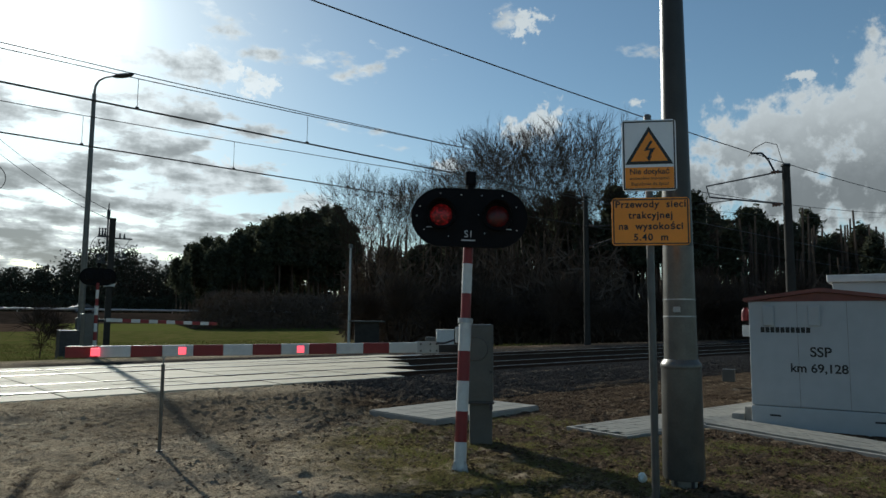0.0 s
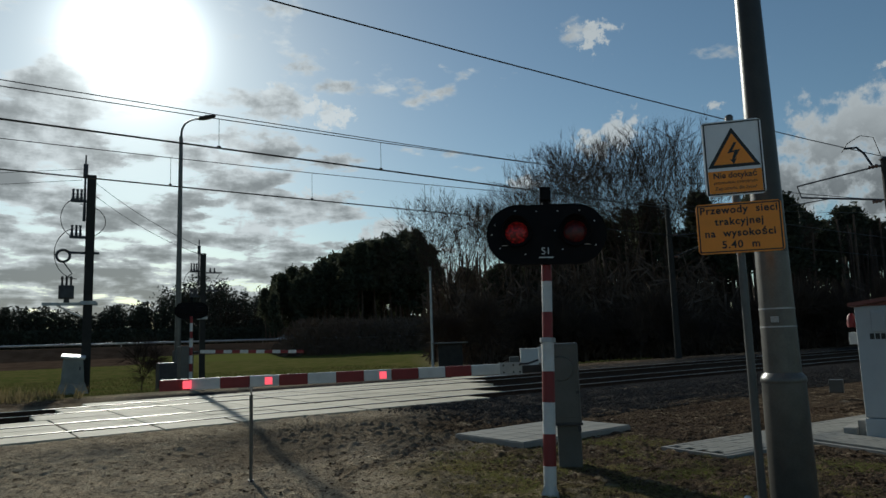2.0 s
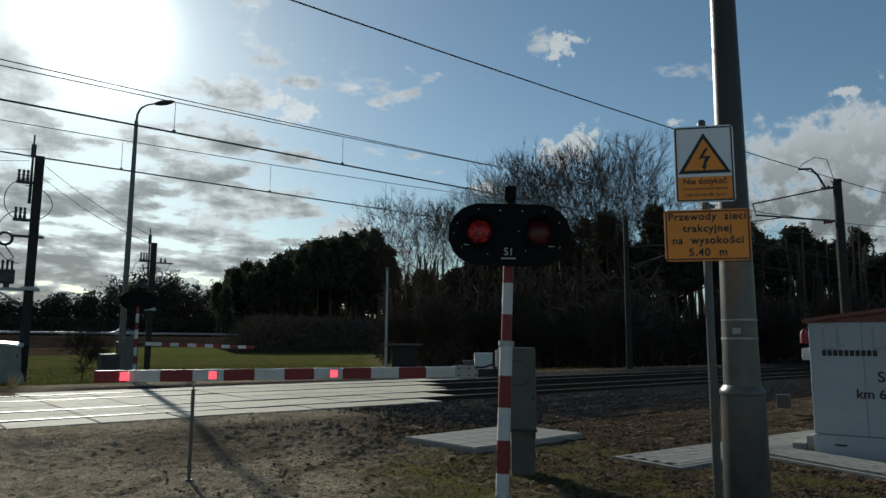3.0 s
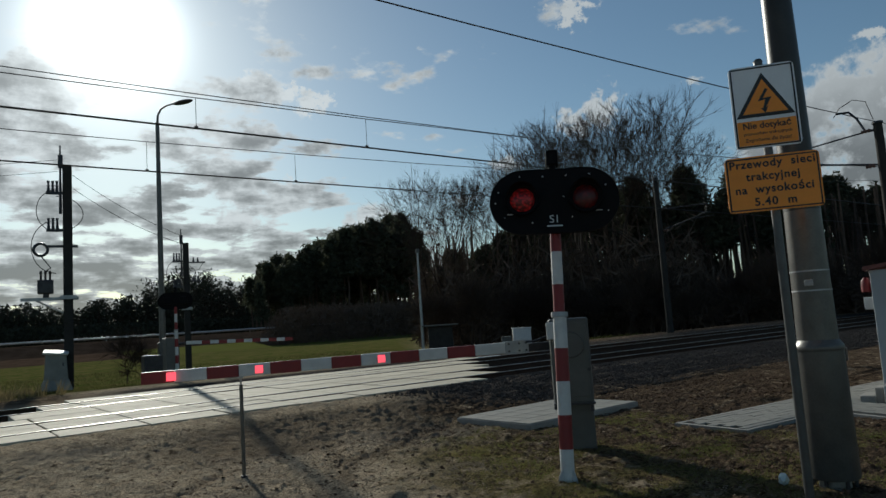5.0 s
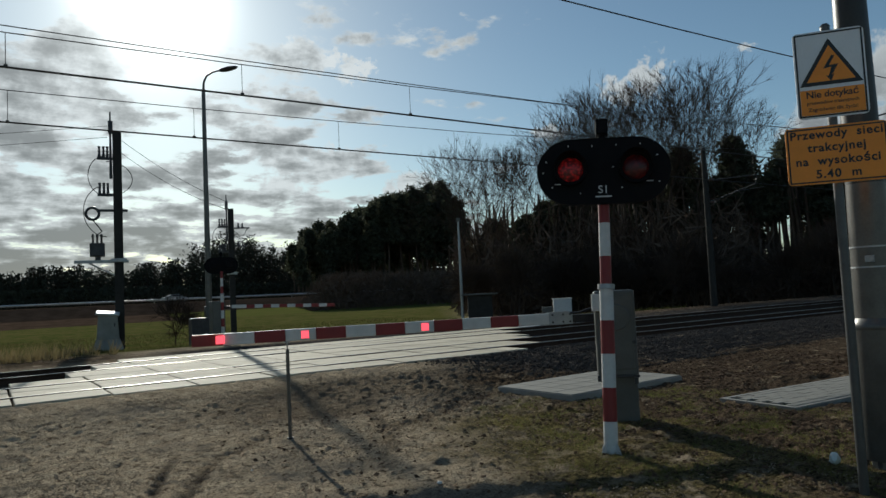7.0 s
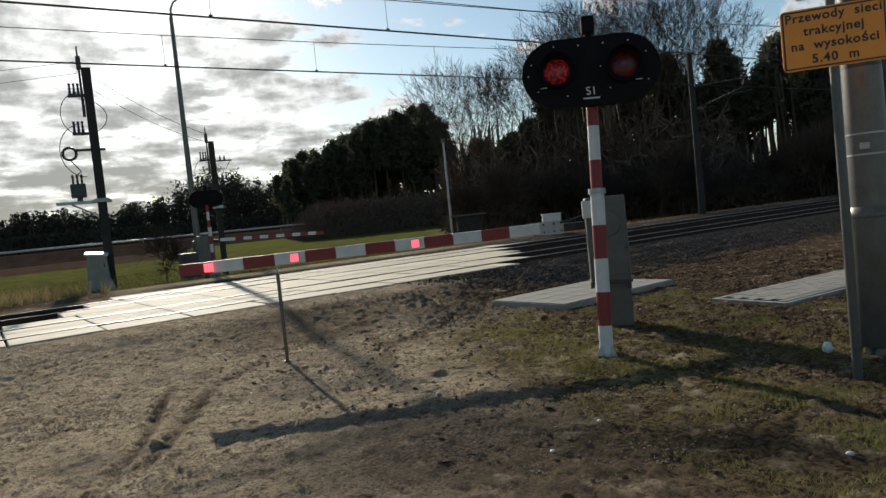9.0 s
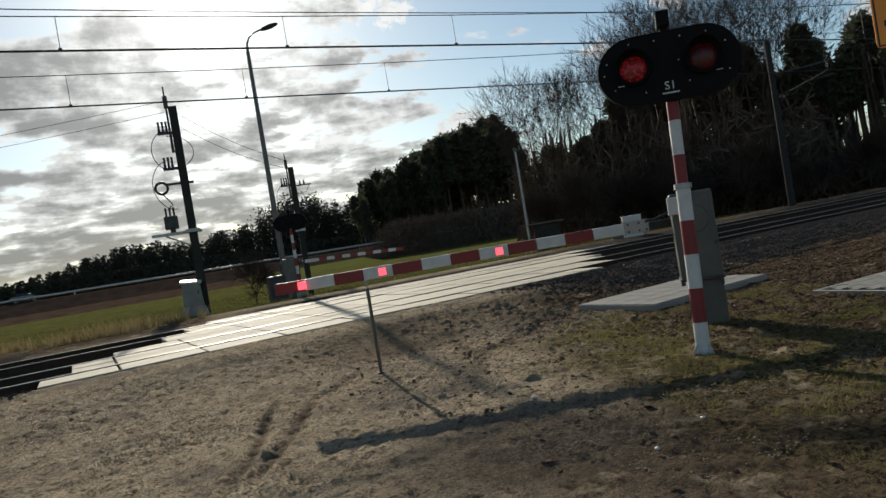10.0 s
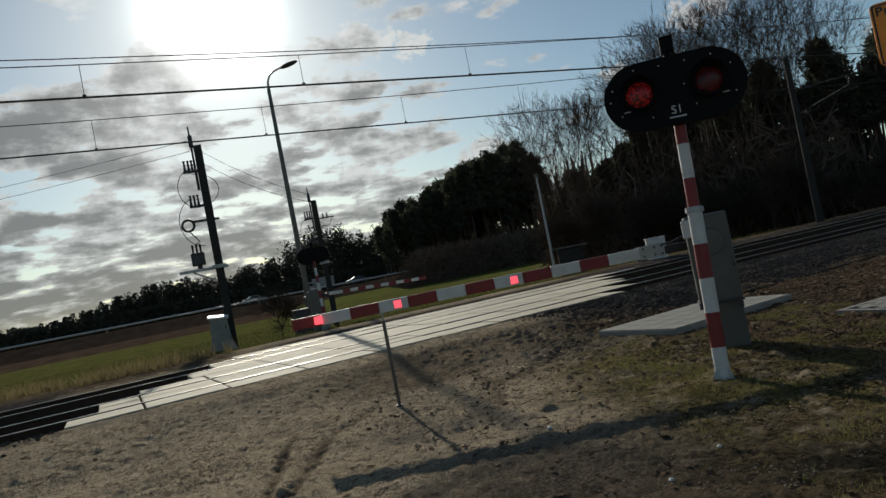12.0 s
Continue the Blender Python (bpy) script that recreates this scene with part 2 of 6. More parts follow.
M = dict(
    concrete=material("concrete", (0.25, 0.24, 0.22), 0.85, var=0.25, scale=3, bump=0.2, spec=0.15),
    panel=material("crossing concrete", (0.44, 0.39, 0.30), 0.8, var=0.3, scale=2.2, bump=0.15, fine=40, each=0.25, spec=0.1),
    paver=material("paving", (0.21, 0.205, 0.185), 0.85, var=0.2, scale=4, bump=0.25, each=0.2, spec=0.12),
    steel=material("galvanised steel", (0.33, 0.34, 0.35), 0.48, 0.75, var=0.22, scale=5, bump=0.06),
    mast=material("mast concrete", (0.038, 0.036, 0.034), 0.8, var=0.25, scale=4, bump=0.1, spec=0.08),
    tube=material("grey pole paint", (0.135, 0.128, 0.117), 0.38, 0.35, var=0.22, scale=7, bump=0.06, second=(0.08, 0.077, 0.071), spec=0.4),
    # tube colour darkened for the pole's contrast against the bright sky
    weathered=material("pole darkened against sky", (0.034, 0.031, 0.027), 0.42, 0.25, var=0.3, scale=5, bump=0.08, spec=0.45),
    post=material("grey post paint", (0.10, 0.10, 0.10), 0.40, 0.3, var=0.22, scale=7, bump=0.06, second=(0.06, 0.06, 0.06)),
    red=material("red reflective", (0.17, 0.008, 0.010), 0.5, var=0.15, scale=10, bump=0.05),
    white=material("white reflective", (0.52, 0.52, 0.51), 0.55, var=0.12, scale=10, bump=0.05),
    black=material("black paint", (0.006, 0.006, 0.007), 0.7, var=0.3, scale=8, bump=0.05, spec=0.10),
    darkmetal=material("dark metal", (0.05, 0.05, 0.055), 0.5, 0.6, var=0.3, scale=9, bump=0.08),
    grey=material("grey cabinet paint", (0.075, 0.076, 0.072), 0.42, var=0.2, scale=4, bump=0.05, spec=0.4),
    cabinet=material("white render", (0.40, 0.41, 0.42), 0.85, var=0.07, scale=5, bump=0.35, fine=140),
    roofred=material("brown roof sheet", (0.16, 0.045, 0.035), 0.45, var=0.25, scale=5, bump=0.05),
    yellow=material("sign yellow", (0.80, 0.26, 0.010), 0.42, var=0.08, scale=6, bump=0.03),
    signwhite=material("sign white", (0.72, 0.72, 0.74), 0.42, var=0.06, scale=6, bump=0.03),
    ink=material("black ink", (0.012, 0.012, 0.012), 0.5, var=0.1, bump=0),
    pale=material("pale print", (0.55, 0.55, 0.55), 0.5, var=0.1, bump=0),
    rail=material("rail side", (0.06, 0.04, 0.03), 0.85, 0.1, var=0.3, scale=8, bump=0.1, spec=0.1),
    railtop=material("rail head", (0.50, 0.48, 0.45), 0.28, 0.95, var=0.15, scale=4, bump=0.03),
    sleeper=material("sleeper", (0.058, 0.05, 0.045), 0.95, var=0.3, scale=5, bump=0.2, spec=0.0),
    ballast=material("ballast", (0.036, 0.032, 0.029), 0.95, var=0.45, scale=14, bump=0.6, fine=45, spec=0.0),
    stone=material("stones", (0.065, 0.058, 0.053), 0.95, var=0.5, scale=9, bump=0.25, spec=0.0),
    clod=material("clods", (0.30, 0.24, 0.175), 0.95, var=0.45, scale=7, bump=0.2, spec=0.0),
    bark=material("bark", (0.065, 0.048, 0.037), 0.95, var=0.4, scale=3, bump=0.4, spec=0.0),
    pinebark=material("pine bark", (0.085, 0.055, 0.038), 0.9, var=0.4, scale=2, bump=0.4),
    needle=material("needles", (0.062, 0.066, 0.042), 0.85, var=0.4, scale=1.5, bump=0, spec=0.2, through_light=0.35),
    far_needle=material("far needles", (0.045, 0.046, 0.032), 0.9, var=0.4, scale=0.6, bump=0, spec=0.05),
    twig=material("twigs", (0.060, 0.045, 0.036), 0.95, var=0.3, scale=1.2, bump=0, spec=0.0),
    grass=material("grass blades", (0.12, 0.145, 0.035), 0.8, var=0.4, scale=1.5, bump=0, second=(0.20, 0.17, 0.07), through_light=0.45, spec=0.15),
    meadow=material("meadow grass", (0.070, 0.088, 0.022), 0.85, var=0.4, scale=0.5, bump=0, second=(0.115, 0.095, 0.040), through_light=0.35, spec=0.05),
    straw=material("dry grass", (0.30, 0.23, 0.11), 0.8, var=0.35, scale=1.2, bump=0, second=(0.15, 0.12, 0.06), through_light=0.3, spec=0.1),
    stem=material("flattened stems", (0.32, 0.255, 0.13), 0.85, var=0.35, scale=1.2, bump=0, second=(0.10, 0.08, 0.04), through_light=0.3, spec=0.05),
    bank=material("bank", (0.07, 0.048, 0.034), 0.95, var=0.4, scale=0.5, bump=0, spec=0.0),
    turf=material("field turf", (0.10, 0.112, 0.03), 0.95, var=0.35, scale=0.4, bump=0.1, spec=0.0, second=(0.13, 0.125, 0.04)),
    brush=material("dark brush", (0.12, 0.088, 0.068), 0.9, var=0.4, scale=0.6, bump=0, spec=0.0),
    leaf=material("leaf litter", (0.085, 0.055, 0.035), 0.9, var=0.6, scale=9, bump=0, spec=0.05),
    asphalt=material("asphalt", (0.06, 0.06, 0.06), 0.45, var=0.2, scale=4, bump=0.1),
    wire=material("wire", (0.05, 0.045, 0.04), 0.5, 0.6, var=0.2, bump=0),
    insul=material("insulator", (0.12, 0.06, 0.04), 0.3, var=0.2, bump=0),
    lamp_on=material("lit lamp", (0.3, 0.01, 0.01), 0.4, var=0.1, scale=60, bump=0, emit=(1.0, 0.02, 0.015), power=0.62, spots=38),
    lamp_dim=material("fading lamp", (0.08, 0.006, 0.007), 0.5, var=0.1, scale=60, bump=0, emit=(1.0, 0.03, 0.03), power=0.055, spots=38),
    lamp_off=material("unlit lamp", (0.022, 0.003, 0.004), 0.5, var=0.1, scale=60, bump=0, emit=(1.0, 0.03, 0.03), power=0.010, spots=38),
    arm_on=material("lit arm lamp", (0.3, 0.02, 0.03), 0.4, var=0.05, bump=0, emit=(1.0, 0.09, 0.12), power=1.6),
    carwhite=material("vehicle paint", (0.24, 0.245, 0.25), 0.3, var=0.05, bump=0, coat=0.5),
    cardark=material("dark vehicle paint", (0.05, 0.055, 0.065), 0.25, var=0.05, bump=0, coat=0.6),
    glass=material("vehicle glass", (0.02, 0.025, 0.03), 0.08, var=0.05, bump=0),
    rubber=material("rubber", (0.02, 0.02, 0.02), 0.8, var=0.1, bump=0),
    plastic=material("clear plastic scrap", (0.55, 0.62, 0.62), 0.25, var=0.1, bump=0.1),
)


# ---- mesh helpers ----
def box(bm, x0, y0, z0, x1, y1, z1, bevel=0.0, m=None):
    r = bmesh.ops.create_cube(bm, size=1)
    vs = r["verts"]
    for v in vs:
        v.co = Vector((x0 + (v.co.x + 0.5) * (x1 - x0), y0 + (v.co.y + 0.5) * (y1 - y0), z0 + (v.co.z + 0.5) * (z1 - z0)))
    if bevel:
        es = list({e for v in vs for e in v.link_edges})
        r = bmesh.ops.bevel(bm, geom=es, offset=bevel, segments=2, affect="EDGES", profile=0.5)
        vs = list({v for f in r["faces"] for v in f.verts} | {v for v in vs if v.is_valid})
    if m is not None:
        bmesh.ops.transform(bm, matrix=m, verts=vs)
    return bm


def tube(bm, pts, radii, sides=12, cap=True):
    """A tapered tube through pts."""
    pts = [Vector(p) for p in pts]
    if isinstance(radii, (int, float)):
        radii = [radii] * len(pts)
    rings = []
    side = None
    for i, p in enumerate(pts):
        d = (pts[min(i + 1, len(pts) - 1)] - pts[max(i - 1, 0)]).normalized()
        if side is None:
            side = d.cross(Vector((0, 0, 1)) if abs(d.z) < 0.9 else Vector((1, 0, 0))).normalized()
        side = (side - d * side.dot(d)).normalized()
        up = d.cross(side)
        rings.append([bm.verts.new(p + (side * math.cos(a) + up * math.sin(a)) * radii[i]) for a in (2 * math.pi * k / sides for k in range(sides))])
    for a, b in zip(rings, rings[1:]):
        for k in range(sides):
            f = bm.faces.new((a[k], a[(k + 1) % sides], b[(k + 1) % sides], b[k]))
            f.smooth = sides > 6
    if cap:
        bm.faces.new([bm.verts.new(v.co) for v in rings[0]][::-1])
        bm.faces.new([bm.verts.new(v.co) for v in rings[-1]])
    return bm


def part(name, bm, mat, parent=None, label="", m=None):
    me = bpy.data.meshes.new(name)
    bmesh.ops.recalc_face_normals(bm, faces=bm.faces)
    bm.to_mesh(me)
    bm.free()
    for k in (mat if isinstance(mat, (list, tuple)) else [mat]):
        me.materials.append(M[k])
    ob = new(name, me)
    if parent is not None:
        ob.parent = parent
    if m is not None:
        ob.matrix_basis = m
    if label:
        ob["label"] = label
    return ob


def raw_mesh(name, verts, faces, mat, parent=None):
    me = bpy.data.meshes.new(name)
    me.from_pydata([tuple(v) for v in verts], [], faces)
    me.materials.append(M[mat])
    ob = new(name, me)
    if parent is not None:
        ob.parent = parent
    return ob


def thing(name, m, label, category, group="", kind=""):
    ob = new(name)
    ob.empty_display_size = 0.2
    ob.matrix_basis = m
    return tagged(ob, label, category, group, kind)


def B():
    return bmesh.new()


def writing(name, text, size, mat, parent, m, label="", bold=0.0, spacing=1.0):
    cu = bpy.data.curves.new(name, "FONT")
    cu.body, cu.size, cu.align_x, cu.align_y = text, size, "CENTER", "CENTER"
    cu.extrude, cu.offset, cu.space_character = 0.0012, bold, spacing
    tmp = new(name + "_curve", cu)
    bpy.context.view_layer.update()
    me = bpy.data.meshes.new_from_object(tmp.evaluated_get(bpy.context.evaluated_depsgraph_get()))
    bpy.data.objects.remove(tmp)
    me.materials.clear()
    me.materials.append(M[mat])
    ob = new(name, me)
    ob.parent, ob.matrix_basis = parent, m
    if label:
        ob["label"] = label
    return ob


def step(v, lo, hi):
    t = np.clip((v - lo) / (hi - lo), 0, 1)
    return t * t * (3 - 2 * t)


# ---- ground ----
TRACKS = (12.45, 16.3)
PAVE_Z = 0.22


def ground_height(x, y):
    """Ground level: level forecourt, a low rise to the line, level fields behind."""
    h = 0.20 * step(y, 7.3, 10.5)
    bed = step(y, 10.76, 11.2) * (1 - step(y, 18.0, 19.2))
    h = h - 0.14 * bed
    return h - 0.80 * step(y, 20.5, 34.0)


def build_ground():
    def axis(lo, hi, fine_lo, fine_hi, d):
        a = list(np.arange(fine_lo, fine_hi + 1e-6, d))
        s, left, right = d, fine_lo, fine_hi
        l, r = [], []
        while left > lo:
            s *= 1.13
            left -= s
            l.append(left)
        s = d
        while right < hi:
            s *= 1.13
            right += s
            r.append(right)
        return np.array(l[::-1] + a + r)
    xs, ys = axis(-3500, 3500, -2.6, 8.6, 0.033), axis(-3500, 3500, 1.0, 9.6, 0.033)
    X, Y = np.meshgrid(xs, ys)
    Z = ground_height(X, Y)
    near = step(X, -14, -4) * (1 - step(X, 14, 24)) * step(Y, -8, -1) * (1 - step(Y, 10.4, 11.2))
    lump = np.zeros_like(Z)
    rng = np.random.RandomState(4)
    for wl, amp in ((2.3, 0.006), (0.9, 0.004), (0.42, 0.0055), (0.21, 0.0065), (0.11, 0.0055)):
        for _ in range(7):
            a, p = rng.uniform(0, 6.28), rng.uniform(0, 6.28)
            k = 2 * math.pi / (wl * rng.uniform(0.75, 1.3))
            lump += amp * 0.55 * np.sin(k * (X * math.cos(a) + Y * math.sin(a)) + p)
    grain = rng.uniform(-1, 1, Z.shape)
    patch = np.sin(X * 1.7 + 0.8 * np.sin(Y * 2.3)) * np.sin(Y * 2.1 + 0.9 * np.sin(X * 1.9))
    soft = sum(np.roll(np.roll(grain, a, 0), b, 1) for a in (-1, 0, 1) for b in (-1, 0, 1)) / 9
    wide = sum(np.roll(np.roll(soft, 2 * a, 0), 2 * b, 1) for a in (-1, 0, 1) for b in (-1, 0, 1)) / 9
    crumb = 0.5 + 0.5 * step(patch + 0.6 * np.sin(0.9 * X - 1.3 * Y), -0.3, 0.7)
    lump = lump + crumb * (0.080 * np.maximum(0, soft - 0.12) + 0.02 * np.maximum(0, wide - 0.05) - 0.03 * np.maximum(0, -0.2 - soft))
    rough = 0.6 + 0.45 * step(X + 0.25 * Y, 5.0, 7.5)
    Z = Z + near * rough * (lump + 0.0080 * grain * (0.8 + 0.5 * (patch > 0.1)))
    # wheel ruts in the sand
    rut_dark = np.zeros_like(Z)
    for (x0, y0), (x1, y1), wd, dp in RUTS:
        L = math.hypot(x1 - x0, y1 - y0)
        ux, uy = (x1 - x0) / L, (y1 - y0) / L
        t = (X - x0) * ux + (Y - y0) * uy
        s = -(X - x0) * uy + (Y - y0) * ux + 0.03 * np.sin(t * 2.1)
        on = step(t, -0.3, 0.3) * (1 - step(t, L - 0.4, L + 0.4))
        tread = 0.85 + 0.3 * np.sin(t * 30 + s * 20)
        Z = Z + on * near * 0.009 * grain * np.exp(-(s / (1.8 * wd)) ** 2)
        # darker towards the middle line of each rut
        rut_dark = np.maximum(rut_dark, on * (0.25 + 14 * dp) * np.exp(-(s / (1.1 * wd)) ** 2) * (0.8 + 0.4 * (patch > -0.2)))
        Z = Z - on * near * dp * tread * np.exp(-(s / wd) ** 2) + on * near * dp * 0.45 * np.exp(-((np.abs(s) - 1.9 * wd) / (0.6 * wd)) ** 2)
    # level beds under the pad, the footpath and its apron
    U = (X - 7.42) * math.cos(radians(4)) - (Y - 3.92) * math.sin(radians(4))
    W = (X - 7.42) * math.sin(radians(4)) + (Y - 3.92) * math.cos(radians(4))
    P = -(X - 9.80) * 0.2504 - (Y - 3.95) * 0.9681
    Q = -(X - 9.80) * 0.9681 + (Y - 3.95) * 0.2504
    flat = ((U > -0.2) & (U < 7) & (W > -0.1) & (W < 0.95)) | ((P > -0.3) & (P < 4.4) & (Q > -2.6) & (Q < 0.85)) | ((X > 6.1) & (X < 8.4) & (Y > 6.2) & (Y < 7.55))
    Z = np.where(flat, np.minimum(Z, -0.03), Z)
    ny, nx = Z.shape
    verts = np.stack([X.ravel(), Y.ravel(), Z.ravel()], 1)
    idx = np.arange(nx * ny).reshape(ny, nx)
    faces = np.stack([idx[:-1, :-1], idx[:-1, 1:], idx[1:, 1:], idx[1:, :-1]], -1).reshape(-1, 4)
    me = bpy.data.meshes.new("ground")
    me.from_pydata(verts.tolist(), [], faces.tolist())
    for p in me.polygons:
        p.use_smooth = True
    ob = tagged(new("ground", me), "sandy trodden ground with moss, leaf litter and green field", "ground", kind="structure")
    # what covers where: moss, leaf litter with other dark ground, field
    moss = step(X - 0.44 * (Y - 2) + 0.3 * patch, 1.9, 3.1) * (1 - step(X, 6.5, 9.0)) * (1 - step(Y, 5.6, 7.2))
    moss = np.maximum(moss, 0.4 * step(X, 4.8, 6.2) * step(Y, 6.5, 7.2) * (1 - step(Y, 8, 9)))
    litter = step(X - 0.15 * Y + 0.5 * patch, 4.0, 5.8) * (1 - step(Y, 9, 11))
    # same mask: darker ground over the near right corner
    litter = np.maximum(litter, 0.8 * step(X + 0.3 * patch, 1.1, 2.2) * (1 - step(Y + 0.4 * X + 0.35 * patch, 3.5, 5.0)))
    field = step(Y + 1.5 * np.sin(X * 0.35), 21.5, 25.5)
    field = np.maximum(field, step(X, 30, 45))
    gravel = step(X + 0.35 * (Y - 9), 6.6, 8.2) * step(Y, 7.7, 8.7) * (1 - step(Y, 19.5, 20.5))
    gravel = np.maximum(gravel, (1 - step(X, -1.6, -0.6)) * step(Y, 9.9, 10.7) * (1 - step(Y, 19.5, 20.5)))
    litter = np.maximum(litter, 0.6 * step(X + 0.5 * patch, 2.0, 3.6) * step(Y + 0.6 * patch, 6.9, 8.0) * (1 - step(Y, 9.4, 10.2)))
    floor_dark = step(X - 0.75 * Y, -4, 2) * step(Y, 18.2, 19.2)
    litter, field = np.maximum(litter, floor_dark), field * (1 - floor_dark)
    litter = np.maximum(litter, 0.95 * step(Y, 18.2, 19.0) * (1 - step(Y, 22.5, 24.5)) * (1 - step(X, 2.5, 4.0)))
    litter = np.maximum(litter, np.clip(rut_dark, 0, 0.95))
    gravel = np.maximum(gravel, 0.8 * np.exp(-((X - 2.3) / 1.1) ** 2 - ((Y - 3.2) / 0.75) ** 2))
    col = np.stack([moss.ravel(), litter.ravel(), field.ravel(), gravel.ravel()], 1)
    at = me.color_attributes.new("cover", "FLOAT_COLOR", "POINT")
    at.data.foreach_set("color", col.ravel().astype(np.float32))
    m = bpy.data.materials.new("earth")
    m.use_nodes = True
    n, l = m.node_tree.nodes, m.node_tree.links
    b = n["Principled BSDF"]
    b.inputs["Roughness"].default_value, b.inputs["Specular IOR Level"].default_value = 0.95, 0.0
    tc, att, sp = n.new("ShaderNodeTexCoord"), n.new("ShaderNodeAttribute"), n.new("ShaderNodeSeparateColor")
    att.attribute_name = "cover"
    l.new(att.outputs["Color"], sp.inputs[0])

    def tex(scale, detail, rough=0.6):
        t = n.new("ShaderNodeTexNoise")
        l.new(tc.outputs["Object"], t.inputs["Vector"])
        t.inputs["Scale"].default_value, t.inputs["Detail"].default_value, t.inputs["Roughness"].default_value = scale, detail, rough
        return t.outputs["Fac"]

    def blend(fac, a, bb):
        x = n.new("ShaderNodeMix")
        x.data_type = "RGBA"
        l.new(fac, x.inputs["Factor"])
        for k, v in (("A", a), ("B", bb)):
            if isinstance(v, tuple):
                x.inputs[k].default_value = (*v, 1)
            else:
                l.new(v, x.inputs[k])
        return x.outputs["Result"]

    def rng_node(v, lo, hi):
        x = n.new("ShaderNodeMapRange")
        l.new(v, x.inputs[0])
        x.inputs[1].default_value, x.inputs[2].default_value = lo, hi
        return x.outputs[0]

    def times(a, bb, add=0.0):
        x = n.new("ShaderNodeMath")
        x.operation, x.use_clamp = "MULTIPLY", True
        l.new(a, x.inputs[0])
        l.new(bb, x.inputs[1])
        return x.outputs[0]
    big, mid, small, tiny = tex(0.6, 5), tex(3.5, 6), tex(22, 6, 0.7), tex(120, 4, 0.7)
    sand = blend(rng_node(mid, 0.35, 0.68), (0.43, 0.345, 0.24), (0.64, 0.525, 0.375))
    # dark specks put the small shadows between clumps into the sand colour
    sand = blend(rng_node(small, 0.53, 0.66), sand, (0.15, 0.115, 0.08))
    sand = blend(rng_node(tex(60, 6, 0.75), 0.50, 0.60), sand, (0.14, 0.11, 0.08))
    sand = blend(rng_node(tiny, 0.66, 0.78), sand, (0.66, 0.60, 0.50))
    sand = blend(rng_node(tex(9, 5, 0.65), 0.54, 0.66), sand, (0.12, 0.09, 0.062))
    sand = blend(rng_node(big, 0.52, 0.66), sand, (0.22, 0.19, 0.15))
    green = blend(rng_node(small, 0.42, 0.60), (0.035, 0.032, 0.015), (0.23, 0.185, 0.085))
    green = blend(rng_node(tex(55, 5, 0.7), 0.52, 0.66), green, (0.055, 0.04, 0.025))
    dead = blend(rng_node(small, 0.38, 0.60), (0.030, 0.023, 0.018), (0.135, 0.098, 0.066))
    crop = blend(rng_node(big, 0.4, 0.62), (0.060, 0.078, 0.018), (0.115, 0.105, 0.036))
    crop = blend(rng_node(tex(1.7, 6, 0.7), 0.5, 0.64), crop, (0.15, 0.115, 0.055))
    c = blend(times(sp.outputs[0], rng_node(mid, 0.34, 0.5)), sand, green)
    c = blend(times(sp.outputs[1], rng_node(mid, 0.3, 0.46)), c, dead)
    c = blend(sp.outputs[2], c, crop)
    grit = blend(rng_node(tex(38, 3, 0.5), 0.42, 0.62), (0.025, 0.022, 0.02), (0.11, 0.098, 0.09))
    c = blend(times(att.outputs["Alpha"], rng_node(mid, 0.25, 0.4)), c, grit)
    l.new(c, b.inputs["Base Color"])
    bp = n.new("ShaderNodeBump")
    bp.inputs["Strength"].default_value, bp.inputs["Distance"].default_value = 1.0, 0.055
    mixh = n.new("ShaderNodeMath")
    mixh.operation = "MULTIPLY_ADD"
    l.new(tiny, mixh.inputs[0])
    mixh.inputs[1].default_value = 0.4
    l.new(small, mixh.inputs[2])
    l.new(mixh.outputs[0], bp.inputs["Height"])
    l.new(bp.outputs[0], b.inputs["Normal"])
    me.materials.append(m)


RUTS = [((0.62, 4.3), (1.47, 6.5), 0.045, 0.030), ((0.75, 4.3), (1.83, 6.3), 0.055, 0.030), ((1.83, 6.3), (2.6, 7.2), 0.07, 0.022), ((3.5, 6.3), (6.0, 7.5), 0.15, 0.018), ((3.15, 5.4), (4.6, 8.6), 0.09, 0.012), ((4.6, 6.9), (7.0, 8.3), 0.12, 0.016)]
build_ground()


